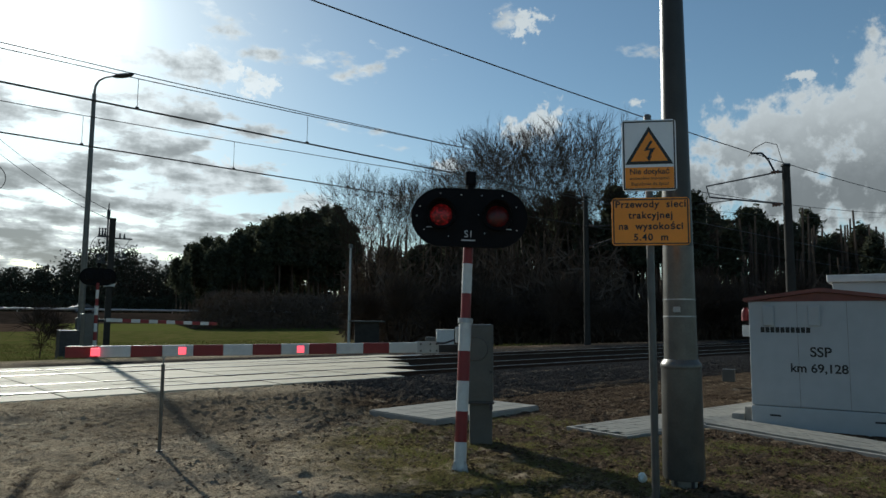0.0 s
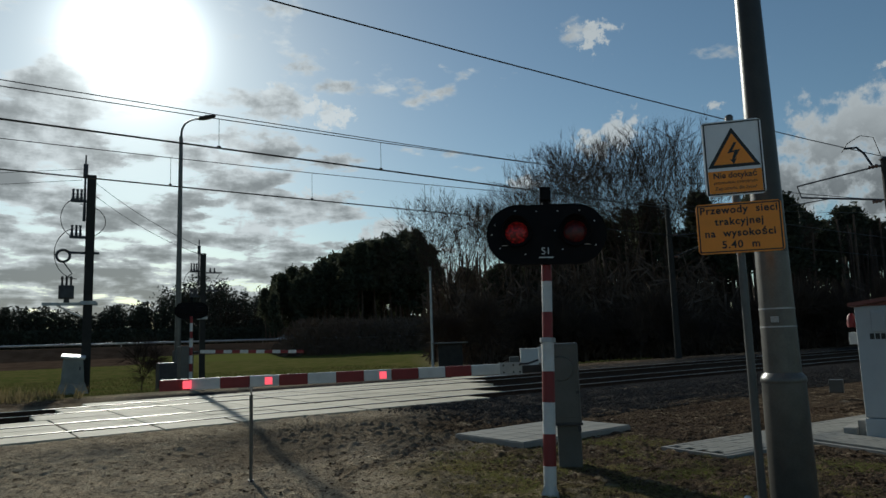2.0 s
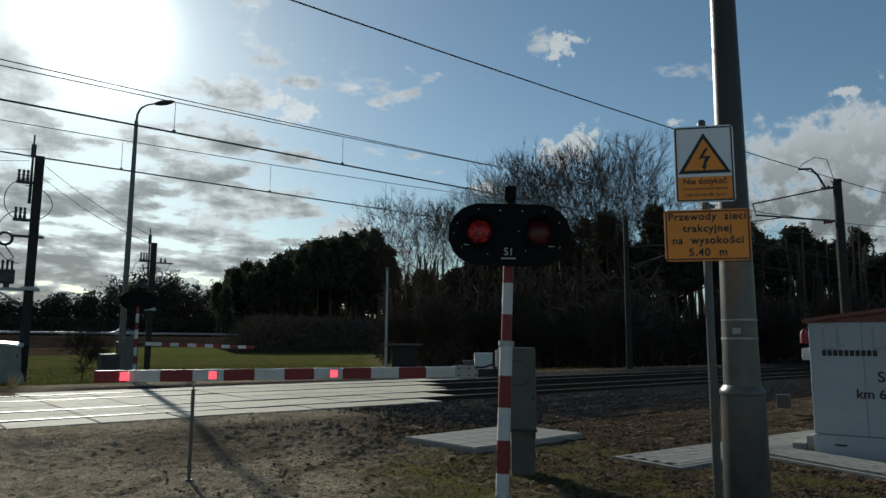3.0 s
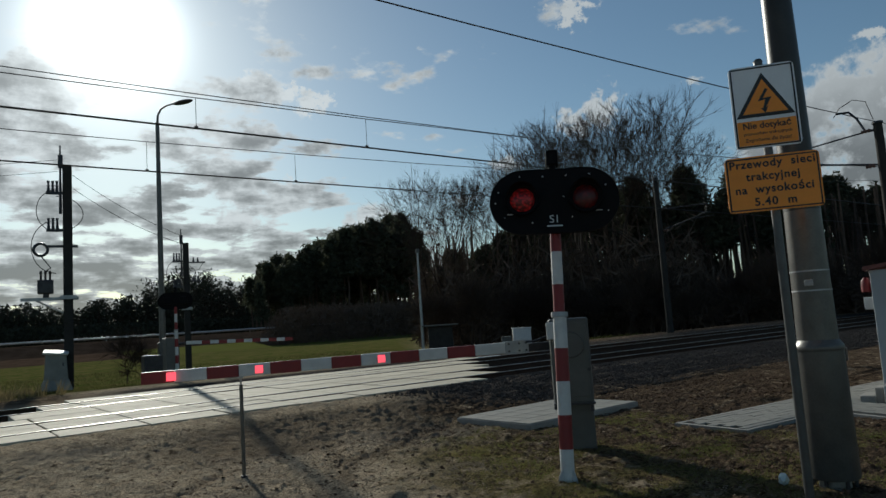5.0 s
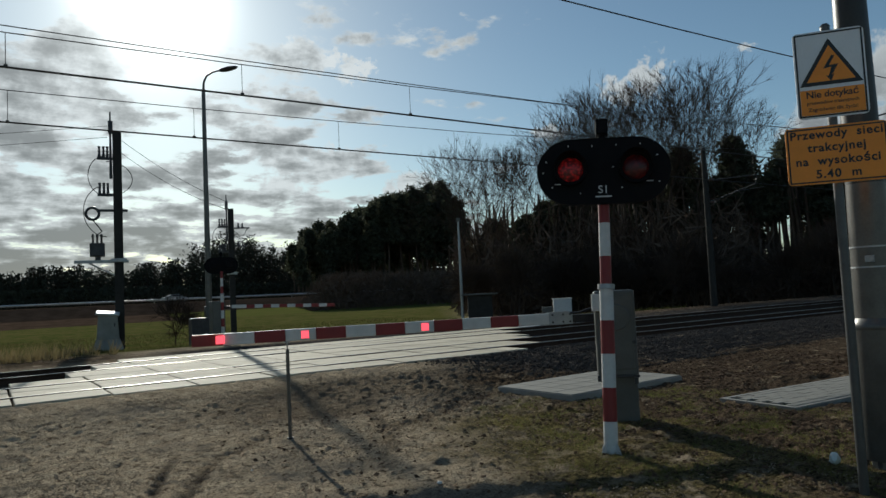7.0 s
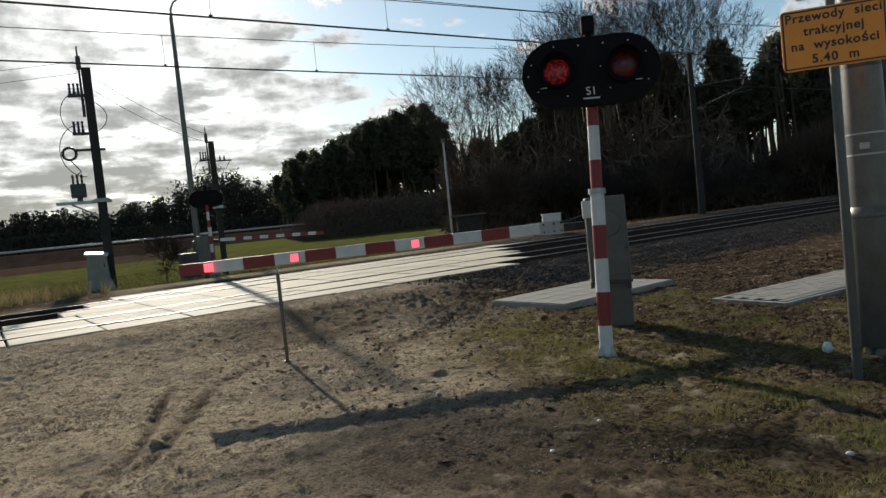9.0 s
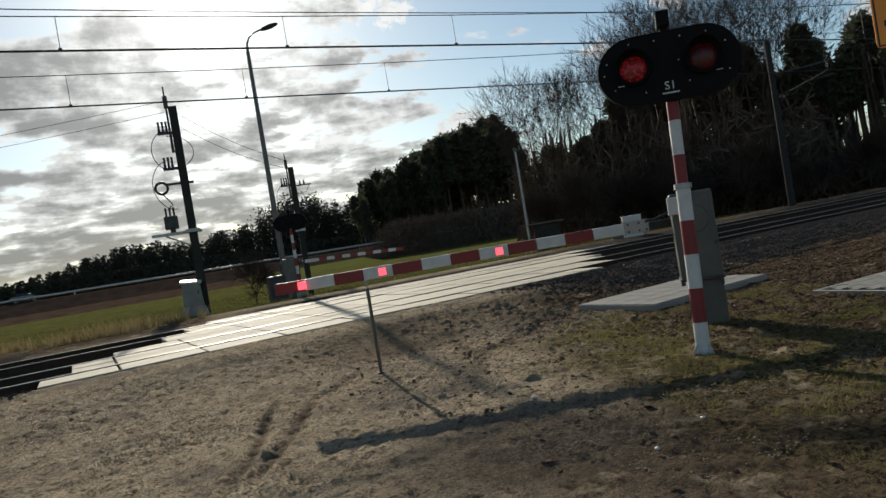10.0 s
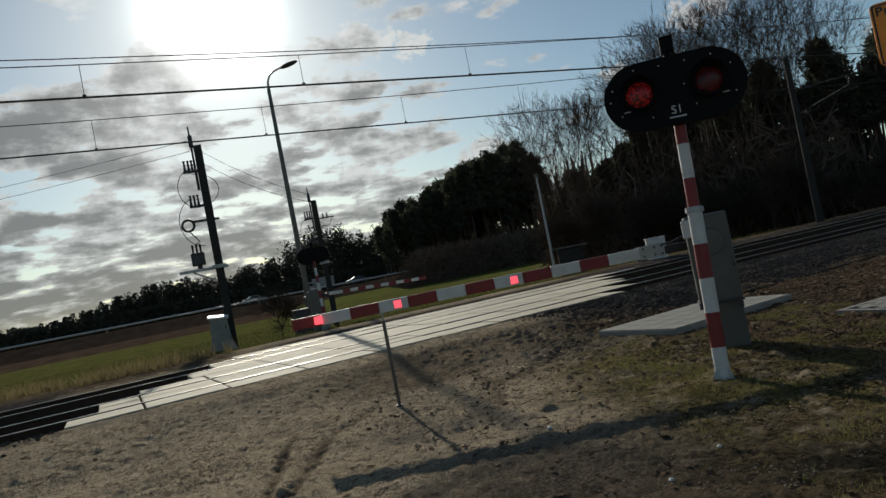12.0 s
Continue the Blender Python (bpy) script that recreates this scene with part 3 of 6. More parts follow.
# ---- railway ----
def build_tracks():
    for cy in TRACKS:
        t = thing("railway_track", pose(0, cy, 0), "steel rails on concrete sleepers in dark stone ballast", "track", "railway tracks", "structure")
        for s in (-1, 1):
            y = s * 0.7525
            b = B()
            box(b, -140, y - 0.07, 0.06, 160, y + 0.07, 0.085)
            box(b, -140, y - 0.01, 0.085, 160, y + 0.01, 0.19)
            box(b, -140, y - 0.036, 0.188, 160, y + 0.036, 0.224, 0.006)
            part("rail_web", b, "rail", t)
            b = B()
            box(b, -140, y - 0.024, 0.2215, 160, y + 0.024, 0.23, 0.003)
            part("rail_head", b, "railtop", t, "worn shiny rail head")
        # ballast bed
        b = B()
        prof = [(-2.5, -0.12), (-1.75, 0.045), (1.75, 0.045), (2.5, -0.12)]
        for xa, xb in ((-140, 160),):
            vs = [[b.verts.new((x, p[0], p[1])) for p in prof] for x in (xa, xb)]
            for k in range(3):
                b.faces.new((vs[0][k], vs[0][k + 1], vs[1][k + 1], vs[1][k]))
        part("ballast_bed", b, "ballast", t)
        me = None
        for i in range(-16, 62):
            x = i * 0.62
            if -0.4 + (cy - 12.4) * 0.4 < x < 10.6 + (cy - 12.4) * 0.45:
                continue
            if me is None:
                b = B()
                box(b, -0.13, -1.25, -0.08, 0.13, 1.25, 0.07, 0.015)
                ob = part("sleeper", b, "sleeper", t, m=pose(x, 0, 0))
                me = ob.data
            else:
                ob = new("sleeper", me)
                ob.parent, ob.matrix_basis = t, pose(x, 0, 0)


build_tracks()

# crossing slabs: rows of concrete panels, stepped at both ends
ROWS_OF_PANELS = [(10.78, 11.60, -0.72, 9.45), (11.80, 12.42, -0.30, 10.7), (12.46, 13.08, -0.30, 10.7), (13.30, 14.28, 0.38, 11.8), (14.32, 15.45, 1.36, 12.5),
                  (15.65, 16.28, 2.0, 13.4), (16.32, 16.95, 2.0, 13.4), (17.16, 18.1, 2.7, 14.6)]


def build_crossing():
    t = thing("crossing", pose(0, 0, 0), "pale concrete slab level crossing over two tracks", "level crossing", kind="structure")
    rng = random.Random(3)
    meshes = {}
    for y0, y1, xa, xb in ROWS_OF_PANELS:
        cuts = [xa] + [c for c in (0.35 + 1.22 * k for k in range(-1, 14)) if xa + 0.3 < c < xb - 0.3] + [xb]
        for u, v in zip(cuts, cuts[1:]):
            key = (round(v - u, 3), round(y1 - y0, 3))
            m = pose((u + v) / 2, (y0 + y1) / 2, PAVE_Z + rng.uniform(-0.006, 0.006), rng.uniform(-0.3, 0.3), rng.uniform(-0.25, 0.25))
            if key not in meshes:
                b = B()
                box(b, -key[0] / 2 + 0.016, -key[1] / 2, -0.16, key[0] / 2 - 0.016, key[1] / 2, 0, 0.014)
                meshes[key] = part("panel", b, "panel", t, m=m).data
            else:
                ob = new("panel", meshes[key])
                ob.parent, ob.matrix_basis = t, m
    b = B()
    box(b, -0.7, 10.95, -0.05, 13.5, 18.0, 0.05)
    part("crossing_bed", b, "ballast", t)


build_crossing()


def build_wires():
    for zc, y, droppers in ((5.42, 12.6, (-11.1, -7.3, -3.5, 0.34, 4.19, 7.95, 11.74, 15.5, 19.3, 23.1, 26.9)), (5.385, 16.25, (-10.8, -7.0, -3.3, 0.47, 4.2, 7.93, 11.67, 15.4, 19.2, 23.0, 26.8))):
        t = thing("overhead_line", pose(0, y, 0), "overhead contact wire hung from its messenger wire", "overhead line", "overhead lines", "structure")
        b = B()
        tube(b, [(-60, 0, zc), (90, 0, zc)], 0.012, 5)
        tube(b, [(-60, 0.05, zc), (90, 0.05, zc)], 0.012, 5)
        part("contact_wire", b, "wire", t)

        def sag(x):
            return zc + (0.56 if y < 14 else 0.66) + 0.0009 * (x + 2) ** 2
        b = B()
        for off in ((0.0, 0.0085) if y < 14 else (0.0,)):
            tube(b, [(x, 4 * off, sag(x) + off * max(0.0, 15 - x)) for x in range(-60, 92, 4)], 0.010, 5)
        part("messenger_wire", b, "wire", t)
        for x in droppers:
            b = B()
            tube(b, [(x, 0, zc), (x, 0, sag(x))], 0.006, 4)
            box(b, x - 0.03, -0.02, zc - 0.01, x + 0.03, 0.02, zc + 0.04)
            part("dropper", b, "wire", t)
    t = thing("feeder_line", pose(0, 8.75, 0), "single feeder wire running along the line", "overhead line", kind="structure")
    b = B()
    tube(b, [(x, 0, 6.74 + 0.0008 * (x - 5) ** 2) for x in range(-60, 120, 4)], 0.014, 5)
    part("feeder_wire", b, "wire", t)


def build_power_line():
    t = thing("power_line", pose(0, 0, 0), "thin sagging power wires between the cable masts", "wires", kind="structure")
    for a, b, sag in (((5.6, 39.3, 11.1), (-60, 66, 11.5), 1.6), ((5.6, 39.3, 10.5), (-60, 67, 11.0), 1.6), ((6.0, 39.3, 10.6), (10.2, 34.4, 6.6), 0.25), ((6.0, 39.3, 9.9), (10.2, 34.4, 6.2), 0.3)):
        a, b = Vector(a), Vector(b)
        bm = B()
        tube(bm, [a.lerp(b, k / 16) - Vector((0, 0, sag * 4 * (k / 16) * (1 - k / 16))) for k in range(17)], 0.012, 4)
        part("power_wire", bm, "wire", t)


build_wires()
build_power_line()


# ---- crossing signals ----
def lean_pose(x, y, z, lean, rz):
    up = Vector((*lean, 1)).normalized()
    return Matrix.Translation((x, y, z)) @ Vector((0, 0, 1)).rotation_difference(up).to_matrix().to_4x4() @ pose(0, 0, 0, 0, 0, rz)


def stadium(bm, w, h, y0, y1, seg=14):
    """An upright plate with round ends between the planes y0 and y1."""
    r = h / 2
    pts = [(math.cos(a) * r + w / 2 - r, math.sin(a) * r) for a in (math.pi * k / seg - math.pi / 2 for k in range(seg + 1))]
    pts += [(-p[0], -p[1]) for p in pts]
    a = [bm.verts.new((p[0], y0, p[1])) for p in pts]
    b = [bm.verts.new((p[0], y1, p[1])) for p in pts]
    bm.faces.new(a)
    bm.faces.new(b[::-1])
    for k in range(len(pts)):
        bm.faces.new((a[k], a[(k + 1) % len(pts)], b[(k + 1) % len(pts)], b[k]))


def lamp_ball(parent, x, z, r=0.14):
    """A made-up lamp ball with a lit, a fading and an unlit third; its turning about the upright axis stands in for
    switching.
    """
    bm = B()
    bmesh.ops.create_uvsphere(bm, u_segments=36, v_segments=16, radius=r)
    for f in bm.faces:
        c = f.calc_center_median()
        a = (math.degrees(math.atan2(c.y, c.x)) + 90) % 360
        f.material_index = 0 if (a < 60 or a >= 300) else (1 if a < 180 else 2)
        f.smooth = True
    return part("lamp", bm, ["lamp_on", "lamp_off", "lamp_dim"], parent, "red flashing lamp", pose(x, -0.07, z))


def build_signal(name_label, m, lamps=True):
    t = thing("crossing_signal", m, name_label, "traffic signal", "crossing signals")
    edges = [(-0.05, 0.26, "white", 0.06), (0.26, 0.55, "red", 0.06), (0.55, 0.84, "white", 0.06), (0.84, 1.13, "red", 0.06), (1.13, 1.42, "white", 0.06),
             (1.44, 1.70, "red", 0.05), (1.70, 2.0, "white", 0.05), (2.0, 2.24, "red", 0.05)]
    for a, b, c, r in edges:
        bm = B()
        tube(bm, [(0, 0, a), (0, 0, b)], r, 20)
        part("pole_band", bm, c, t)
    bm = B()
    tube(bm, [(0, 0, 1.405), (0, 0, 1.45)], 0.075, 20)
    part("collar", bm, "steel", t)
    for a in range(4):
        bm = B()
        q = pose(0, 0, 0, 0, 0, 45 + 90 * a)
        for s in (-1, 1):
            vs = [bm.verts.new(q @ Vector(p)) for p in ((0.05, s * 0.006, -0.02), (0.125, s * 0.006, -0.02), (0.05, s * 0.006, 0.11))]
            bm.faces.new(vs if s > 0 else vs[::-1])
        part("base_fin", bm, "white", t)
    head = B()
    stadium(head, 1.17, 0.60, -0.035, 0.02)
    stadium(head, 1.13, 0.56, 0.02, 0.03)
    bmesh.ops.transform(head, matrix=Matrix.Translation((0, -0.07, 2.46)), verts=head.verts)
    head = part("backboard", head, "black", t, "black oval backboard")
    for s in (-1, 1):
        bm = B()
        rings = []
        for (y, r) in ((-0.105, 0.142), (-0.15, 0.142), (-0.15, 0.112), (-0.105, 0.112)):
            rings.append((y, r))
        seg = 28
        grid = []
        for y, r in rings:
            row = []
            for k in range(seg):
                a = 2 * math.pi * k / seg
                ext = -0.02 if (y < -0.12 and r > 0.12) else 0
                row.append(bm.verts.new((s * 0.283 + r * math.cos(a), y + ext, 2.47 + r * math.sin(a))))
            grid.append(row)
        for i in range(4):
            p, q = grid[i], grid[(i + 1) % 4]
            for k in range(seg):
                bm.faces.new((p[k], p[(k + 1) % seg], q[(k + 1) % seg], q[k]))
        part("lens_ring", bm, "black", head)
        bm = B()
        hood = []
        for k in range(17):
            a = math.pi * (k / 16 * 1.3 - 0.15)
            ln = 0.03 + 0.13 * max(0.0, math.sin(a))
            hood.append([bm.verts.new((s * 0.283 + rr_ * math.cos(a), yy, 2.47 + rr_ * math.sin(a))) for rr_, yy in ((0.143, -0.106), (0.143, -0.12 - ln), (0.149, -0.12 - ln), (0.149, -0.106))])
        for p, q in zip(hood, hood[1:]):
            for k in range(4):
                bm.faces.new((p[k], p[(k + 1) % 4], q[(k + 1) % 4], q[k]))
        part("visor", bm, "black", head)
        bm = B()
        box(bm, s * 0.283 - 0.12, -0.045, 2.34, s * 0.283 + 0.12, 0.10, 2.6, 0.02)
        part("lamp_case", bm, "black", head)
        bm = B()
        box(bm, s * 0.40 - 0.028, -0.112, 2.345, s * 0.40 + 0.028, -0.1055, 2.351)
        part("marking", bm, "pale", head)
    for sx, sz in ((-0.5, 0.1), (-0.45, -0.14), (-0.3, 0.24), (-0.09, 0.23), (0.09, 0.03), (0.12, 0.23), (0.33, 0.23), (0.47, 0.12), (0.48, -0.12), (0.16, -0.16), (-0.2, -0.2), (-0.53, 0.0)):
        bm = B()
        bmesh.ops.create_icosphere(bm, subdivisions=1, radius=0.007, matrix=Matrix.Translation((sx, -0.107, 2.46 + sz)))
        part("screw", bm, "pale", head)
    bm = B()
    tube(bm, [(0, -0.05, 2.7), (0, -0.05, 2.8)], 0.035, 12)
    box(bm, -0.055, -0.11, 2.80, 0.055, 0.02, 2.94, 0.008)
    part("top_unit", bm, "black", t)
    if not lamps:
        return t, []
    writing("plate_text", "S1", 0.10, "pale", head, pose(0, -0.1065, 2.285, 90))
    bm = B()
    box(bm, -0.07, -0.111, 2.218, 0.07, -0.1055, 2.230)
    part("plate_bar", bm, "pale", head)
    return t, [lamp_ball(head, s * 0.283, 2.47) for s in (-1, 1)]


signal, LAMPS = build_signal("black oval crossing signal on a leaning red and white pole", lean_pose(4.5, 3.95, 0, (0.078, 0.03), -45))
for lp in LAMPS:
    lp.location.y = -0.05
far_signal, _ = build_signal("far crossing signal seen from behind on its striped pole", pose(7.25, 25.0, 0.38, 0, 0, 165), lamps=False)
bm = B()
box(bm, -0.18, -0.18, -0.9, 0.18, 0.18, -0.02, 0.02)
part("foundation", bm, "concrete", far_signal)


# ---- barriers ----
ARM_TIP, ARM_ROOT = Vector((1.78, 7.03, 1.07)), Vector((5.41, 5.35, 1.10))


def build_arm(parent, tip, root, n, lit):
    """A striped arm from its tip to its root, in the parent's space."""
    d = root - tip
    L = d.length
    q = Matrix.Translation(tip) @ d.to_track_quat("X", "Z").to_matrix().to_4x4()
    w = L / (n + 0.8)
    lamps = []
    arm = B()
    box(arm, 0, -0.005, -0.045, L, 0.02, 0.045)
    arm = part("arm", arm, "white", parent, "red and white striped barrier arm", q)
    x = 0
    for i in range(n):
        x1 = L if i == n - 1 else x + w
        bm = B()
        box(bm, x + 0.001, -0.028, -0.06, x1 - 0.001, 0.034, 0.06, 0.006)
        part("stripe", bm, "red" if i % 2 == 0 else "white", arm)
        x = x1
    for k, u in enumerate(lit):
        bm = B()
        box(bm, -0.042, -0.042, -0.042, 0.042, 0.042, 0.042, 0.006)
        # beyond the tip lamp only the front glows; turning it away imitates switching off
        for f in bm.faces:
            f.material_index = 0 if f.normal.y < -0.5 or k == 0 else 1
        lamps.append(part("arm_lamp", bm, ["arm_on", "white"], arm, "small square red warning lamp", pose(u * L, -0.012 if k else -0.03, 0.0)))
    return lamps


def build_barrier():
    t = thing("barrier", pose(0, 0, 0), "lowered red and white barrier with grey drive cabinet", "barrier", "barriers")
    lamps = build_arm(t, ARM_TIP, ARM_ROOT, 12, (0.072, 0.285, 0.60))
    c = pose(5.60, 4.90, -0.06, 0, 0, -44)
    bm = B()
    box(bm, -0.16, -0.20, 0.55, 0.25, 0.14, 1.44, 0.02)
    body = part("drive_cabinet", bm, "grey", t, "grey painted drive cabinet", c)
    bm = B()
    box(bm, -0.04, -0.209, 0.62, 0.215, -0.2015, 1.39, 0.004)
    part("cabinet_door", bm, "grey", body)
    bm = B()
    tube(bm, [(0.05, -0.205, 1.16), (0.05, -0.235, 1.16)], [0.14, 0.13], 28)
    part("flange", bm, "grey", body, "round shaft cover")
    bm = B()
    tube(bm, [(0.22, -0.21, 0.9), (0.22, -0.225, 0.9)], 0.02, 12)
    part("lock", bm, "darkmetal", body)
    bm = B()
    box(bm, -0.17, -0.21, 0.535, 0.26, 0.15, 0.56, 0.004)
    box(bm, -0.17, -0.225, 0.50, -0.13, -0.19, 0.535)
    box(bm, 0.20, -0.225, 0.47, 0.24, -0.19, 0.535)
    part("cabinet_skirt", bm, "darkmetal", body)
    bm = B()
    box(bm, -0.02, -0.13, -0.2, 0.24, 0.13, 0.54, 0.01)
    part("post", bm, "grey", t, m=c)
    bm = B()
    box(bm, -0.19, -0.28, 1.23, -0.05, -0.202, 1.41, 0.01)
    part("junction_box", bm, "white", body)
    # shaft, holder plates and counterweight rods between cabinet and arm
    d = (ARM_TIP - ARM_ROOT).normalized()
    side = Vector((-d.y, d.x, 0))
    q = Matrix.Translation(ARM_ROOT) @ (-d).to_track_quat("X", "Z").to_matrix().to_4x4()
    bm = B()
    box(bm, -0.22, -0.036, -0.07, 0.05, -0.03, 0.07)
    box(bm, -0.22, 0.06, -0.07, 0.05, 0.066, 0.07)
    hold = part("holder", bm, "steel", t, "galvanised arm holder with bolts", q)
    for bx in (-0.18, -0.06, 0.02):
        for bz in (-0.04, 0.04):
            bm = B()
            tube(bm, [(bx, -0.048, bz), (bx, 0.078, bz)], 0.011, 8)
            part("bolt", bm, "darkmetal", hold)
    bm = B()
    box(bm, 0.05, -0.02, -0.06, 0.46, 0.05, 0.03, 0.01)
    tube(bm, [(0.02, -0.04, 0.05), (0.12, -0.05, 0.05), (0.22, -0.05, 0.08), (0.40, -0.05, 0.12), (0.5, -0.03, 0.14)], 0.012, 8)
    tube(bm, [(0.44, -0.35, -0.01), (0.44, 0.12, -0.01)], 0.035, 14)
    part("shaft", bm, "darkmetal", t, "dark shaft and cable", q)
    return lamps


ARM_LAMPS = build_barrier()


def build_rest():
    x, y = 2.67, 6.70
    t = thing("barrier_rest", pose(x, y, 0), "thin steel rest post with a fork under the barrier arm", "post")
    bm = B()
    tube(bm, [(0, 0, -0.1), (0, 0, 0.93)], 0.019, 14)
    part("post", bm, "tube", t)
    bm = B()
    tube(bm, [(-0.045, 0, 1.10), (-0.045, 0, 0.98), (-0.03, 0, 0.945), (0, 0, 0.93), (0.03, 0, 0.945), (0.045, 0, 0.98), (0.045, 0, 1.10)], 0.007, 8)
    part("fork", bm, "steel", t, m=pose(0, 0, 0, 0, 0, 66))
    bm = B()
    box(bm, -0.03, -0.075, 1.0, 0.03, -0.068, 1.12, 0.002)
    part("reflector", bm, "steel", t, m=pose(0, 0, 0, 0, 0, -23))
    bm = B()
    tube(bm, [(0, 0, -0.02), (0, 0, 0.015)], 0.035, 10)
    part("foot", bm, "darkmetal", t)


build_rest()

far = thing("barrier", pose(0, 0, 0), "far lowered striped barrier behind the tracks", "barrier", "barriers")
build_arm(far, Vector((11.05, 23.7, 1.22)), Vector((7.55, 24.9, 1.34)), 12, ())
bm = B()
box(bm, 6.9, 25.0, -0.6, 7.35, 25.5, 1.55, 0.02)
part("drive_cabinet", bm, "grey", far)
bm = B()
tube(bm, [(7.1, 25.2, 1.32), (7.5, 24.88, 1.32)], 0.05, 10)
part("shaft", bm, "darkmetal", far)


# ---- warning signs ----
def build_signs():
    t = thing("warning_sign", pose(4.73, 1.99, 0, 0, 0, -51.4), "white hazard sign above yellow clearance sign on a grey post", "sign")
    bm = B()
    tube(bm, [(0, 0, -0.1), (0, 0, 3.10)], 0.03, 16)
    tube(bm, [(0, 0, 3.10), (0, 0, 3.118)], [0.033, 0.02], 16)
    part("post", bm, "post", t)

    def plate(name, w, z0, z1, mat, y=-0.045):
        bm = B()
        box(bm, -w / 2, y - 0.004, z0, w / 2, y + 0.004, z1)
        es = [e for e in bm.edges if abs(e.verts[0].co.y - e.verts[1].co.y) > 1e-4]
        bmesh.ops.bevel(bm, geom=es, offset=0.03, segments=4, affect="EDGES", profile=0.5)
        p = part(name, bm, mat, t, m=pose(0, 0, 0))
        for zz in (z0 + 0.08, z1 - 0.08):
            bm = B()
            box(bm, -0.06, y + 0.004, zz - 0.02, 0.06, 0.04, zz + 0.02, 0.003)
            part("clamp", bm, "steel", p)
        return p

    def outline(p, w, z0, z1, y, wd=0.012):
        bm = B()
        for a in ((-w / 2, z0, w / 2, z0 + wd), (-w / 2, z1 - wd, w / 2, z1), (-w / 2, z0 + wd, -w / 2 + wd, z1 - wd), (w / 2 - wd, z0 + wd, w / 2, z1 - wd)):
            box(bm, a[0], y - 0.0015, a[1], a[2], y + 0.002, a[3])
        part("border", bm, "ink", p)
    up = plate("hazard_plate", 0.425, 2.475, 3.06, "signwhite")
    up["label"] = "white plate with a yellow lightning triangle"
    outline(up, 0.405, 2.485, 3.05, -0.0505, 0.010)
    bm = B()
    box(bm, -0.19, -0.0525, 2.497, 0.19, -0.0495, 2.668)
    part("text_panel", bm, "yellow", up, "yellow text panel")
    for name, r, mat, y in (("triangle_border", 0.205, "ink", -0.0505), ("triangle", 0.158, "yellow", -0.0525)):
        bm = B()
        cz = 2.80
        tri = [(0, cz + r), (-r * 0.92, cz - r * 0.52), (r * 0.92, cz - r * 0.52)]
        f = [bm.verts.new((a, y - 0.002, b)) for a, b in tri]
        g = [bm.verts.new((a, y + 0.002, b)) for a, b in tri]
        bm.faces.new(f)
        bm.faces.new(g[::-1])
        for k in range(3):
            bm.faces.new((f[k], f[(k + 1) % 3], g[(k + 1) % 3], g[k]))
        part(name, bm, mat, up)
    bm = B()
    bolt = [(0.012, 0.098), (-0.042, 0.012), (0.008, 0.02), (-0.012, -0.04), (-0.026, -0.036), (0.0, -0.075), (0.024, -0.026), (0.008, -0.034), (0.05, 0.036), (-0.006, 0.032), (0.03, 0.092)]
    f = [bm.verts.new((a, -0.0565, 2.79 + b)) for a, b in bolt]
    bm.faces.new(f)
    r = bmesh.ops.extrude_face_region(bm, geom=bm.faces[:])
    bmesh.ops.translate(bm, vec=(0, 0.002, 0), verts=[v for v in r["geom"] if isinstance(v, bmesh.types.BMVert)])
    part("lightning", bm, "ink", up)
    writing("text_line", "Nie dotykać", 0.062, "ink", up, pose(0, -0.0535, 2.632, 90), bold=0.001)
    writing("text_line", "przewodów trakcyjnych", 0.032, "ink", up, pose(0, -0.0535, 2.578, 90))
    writing("text_line", "Zagrożenie dla życia!", 0.034, "ink", up, pose(0, -0.0535, 2.532, 90))
    low = plate("clearance_plate", 0.605, 2.035, 2.42, "yellow")
    low["label"] = "yellow plate with black writing and border"
    outline(low, 0.585, 2.045, 2.41, -0.0505, 0.009)
    for k, (s, sp) in enumerate((("Przewody  sieci", 1.12), ("trakcyjnej", 1.12), ("na  wysokości", 1.12), ("5.40  m", 1.15))):
        writing("text_line", s, 0.077, "ink", low, pose(0, -0.0505, 2.365 - 0.089 * k, 90), bold=0.0018, spacing=sp)


build_signs()


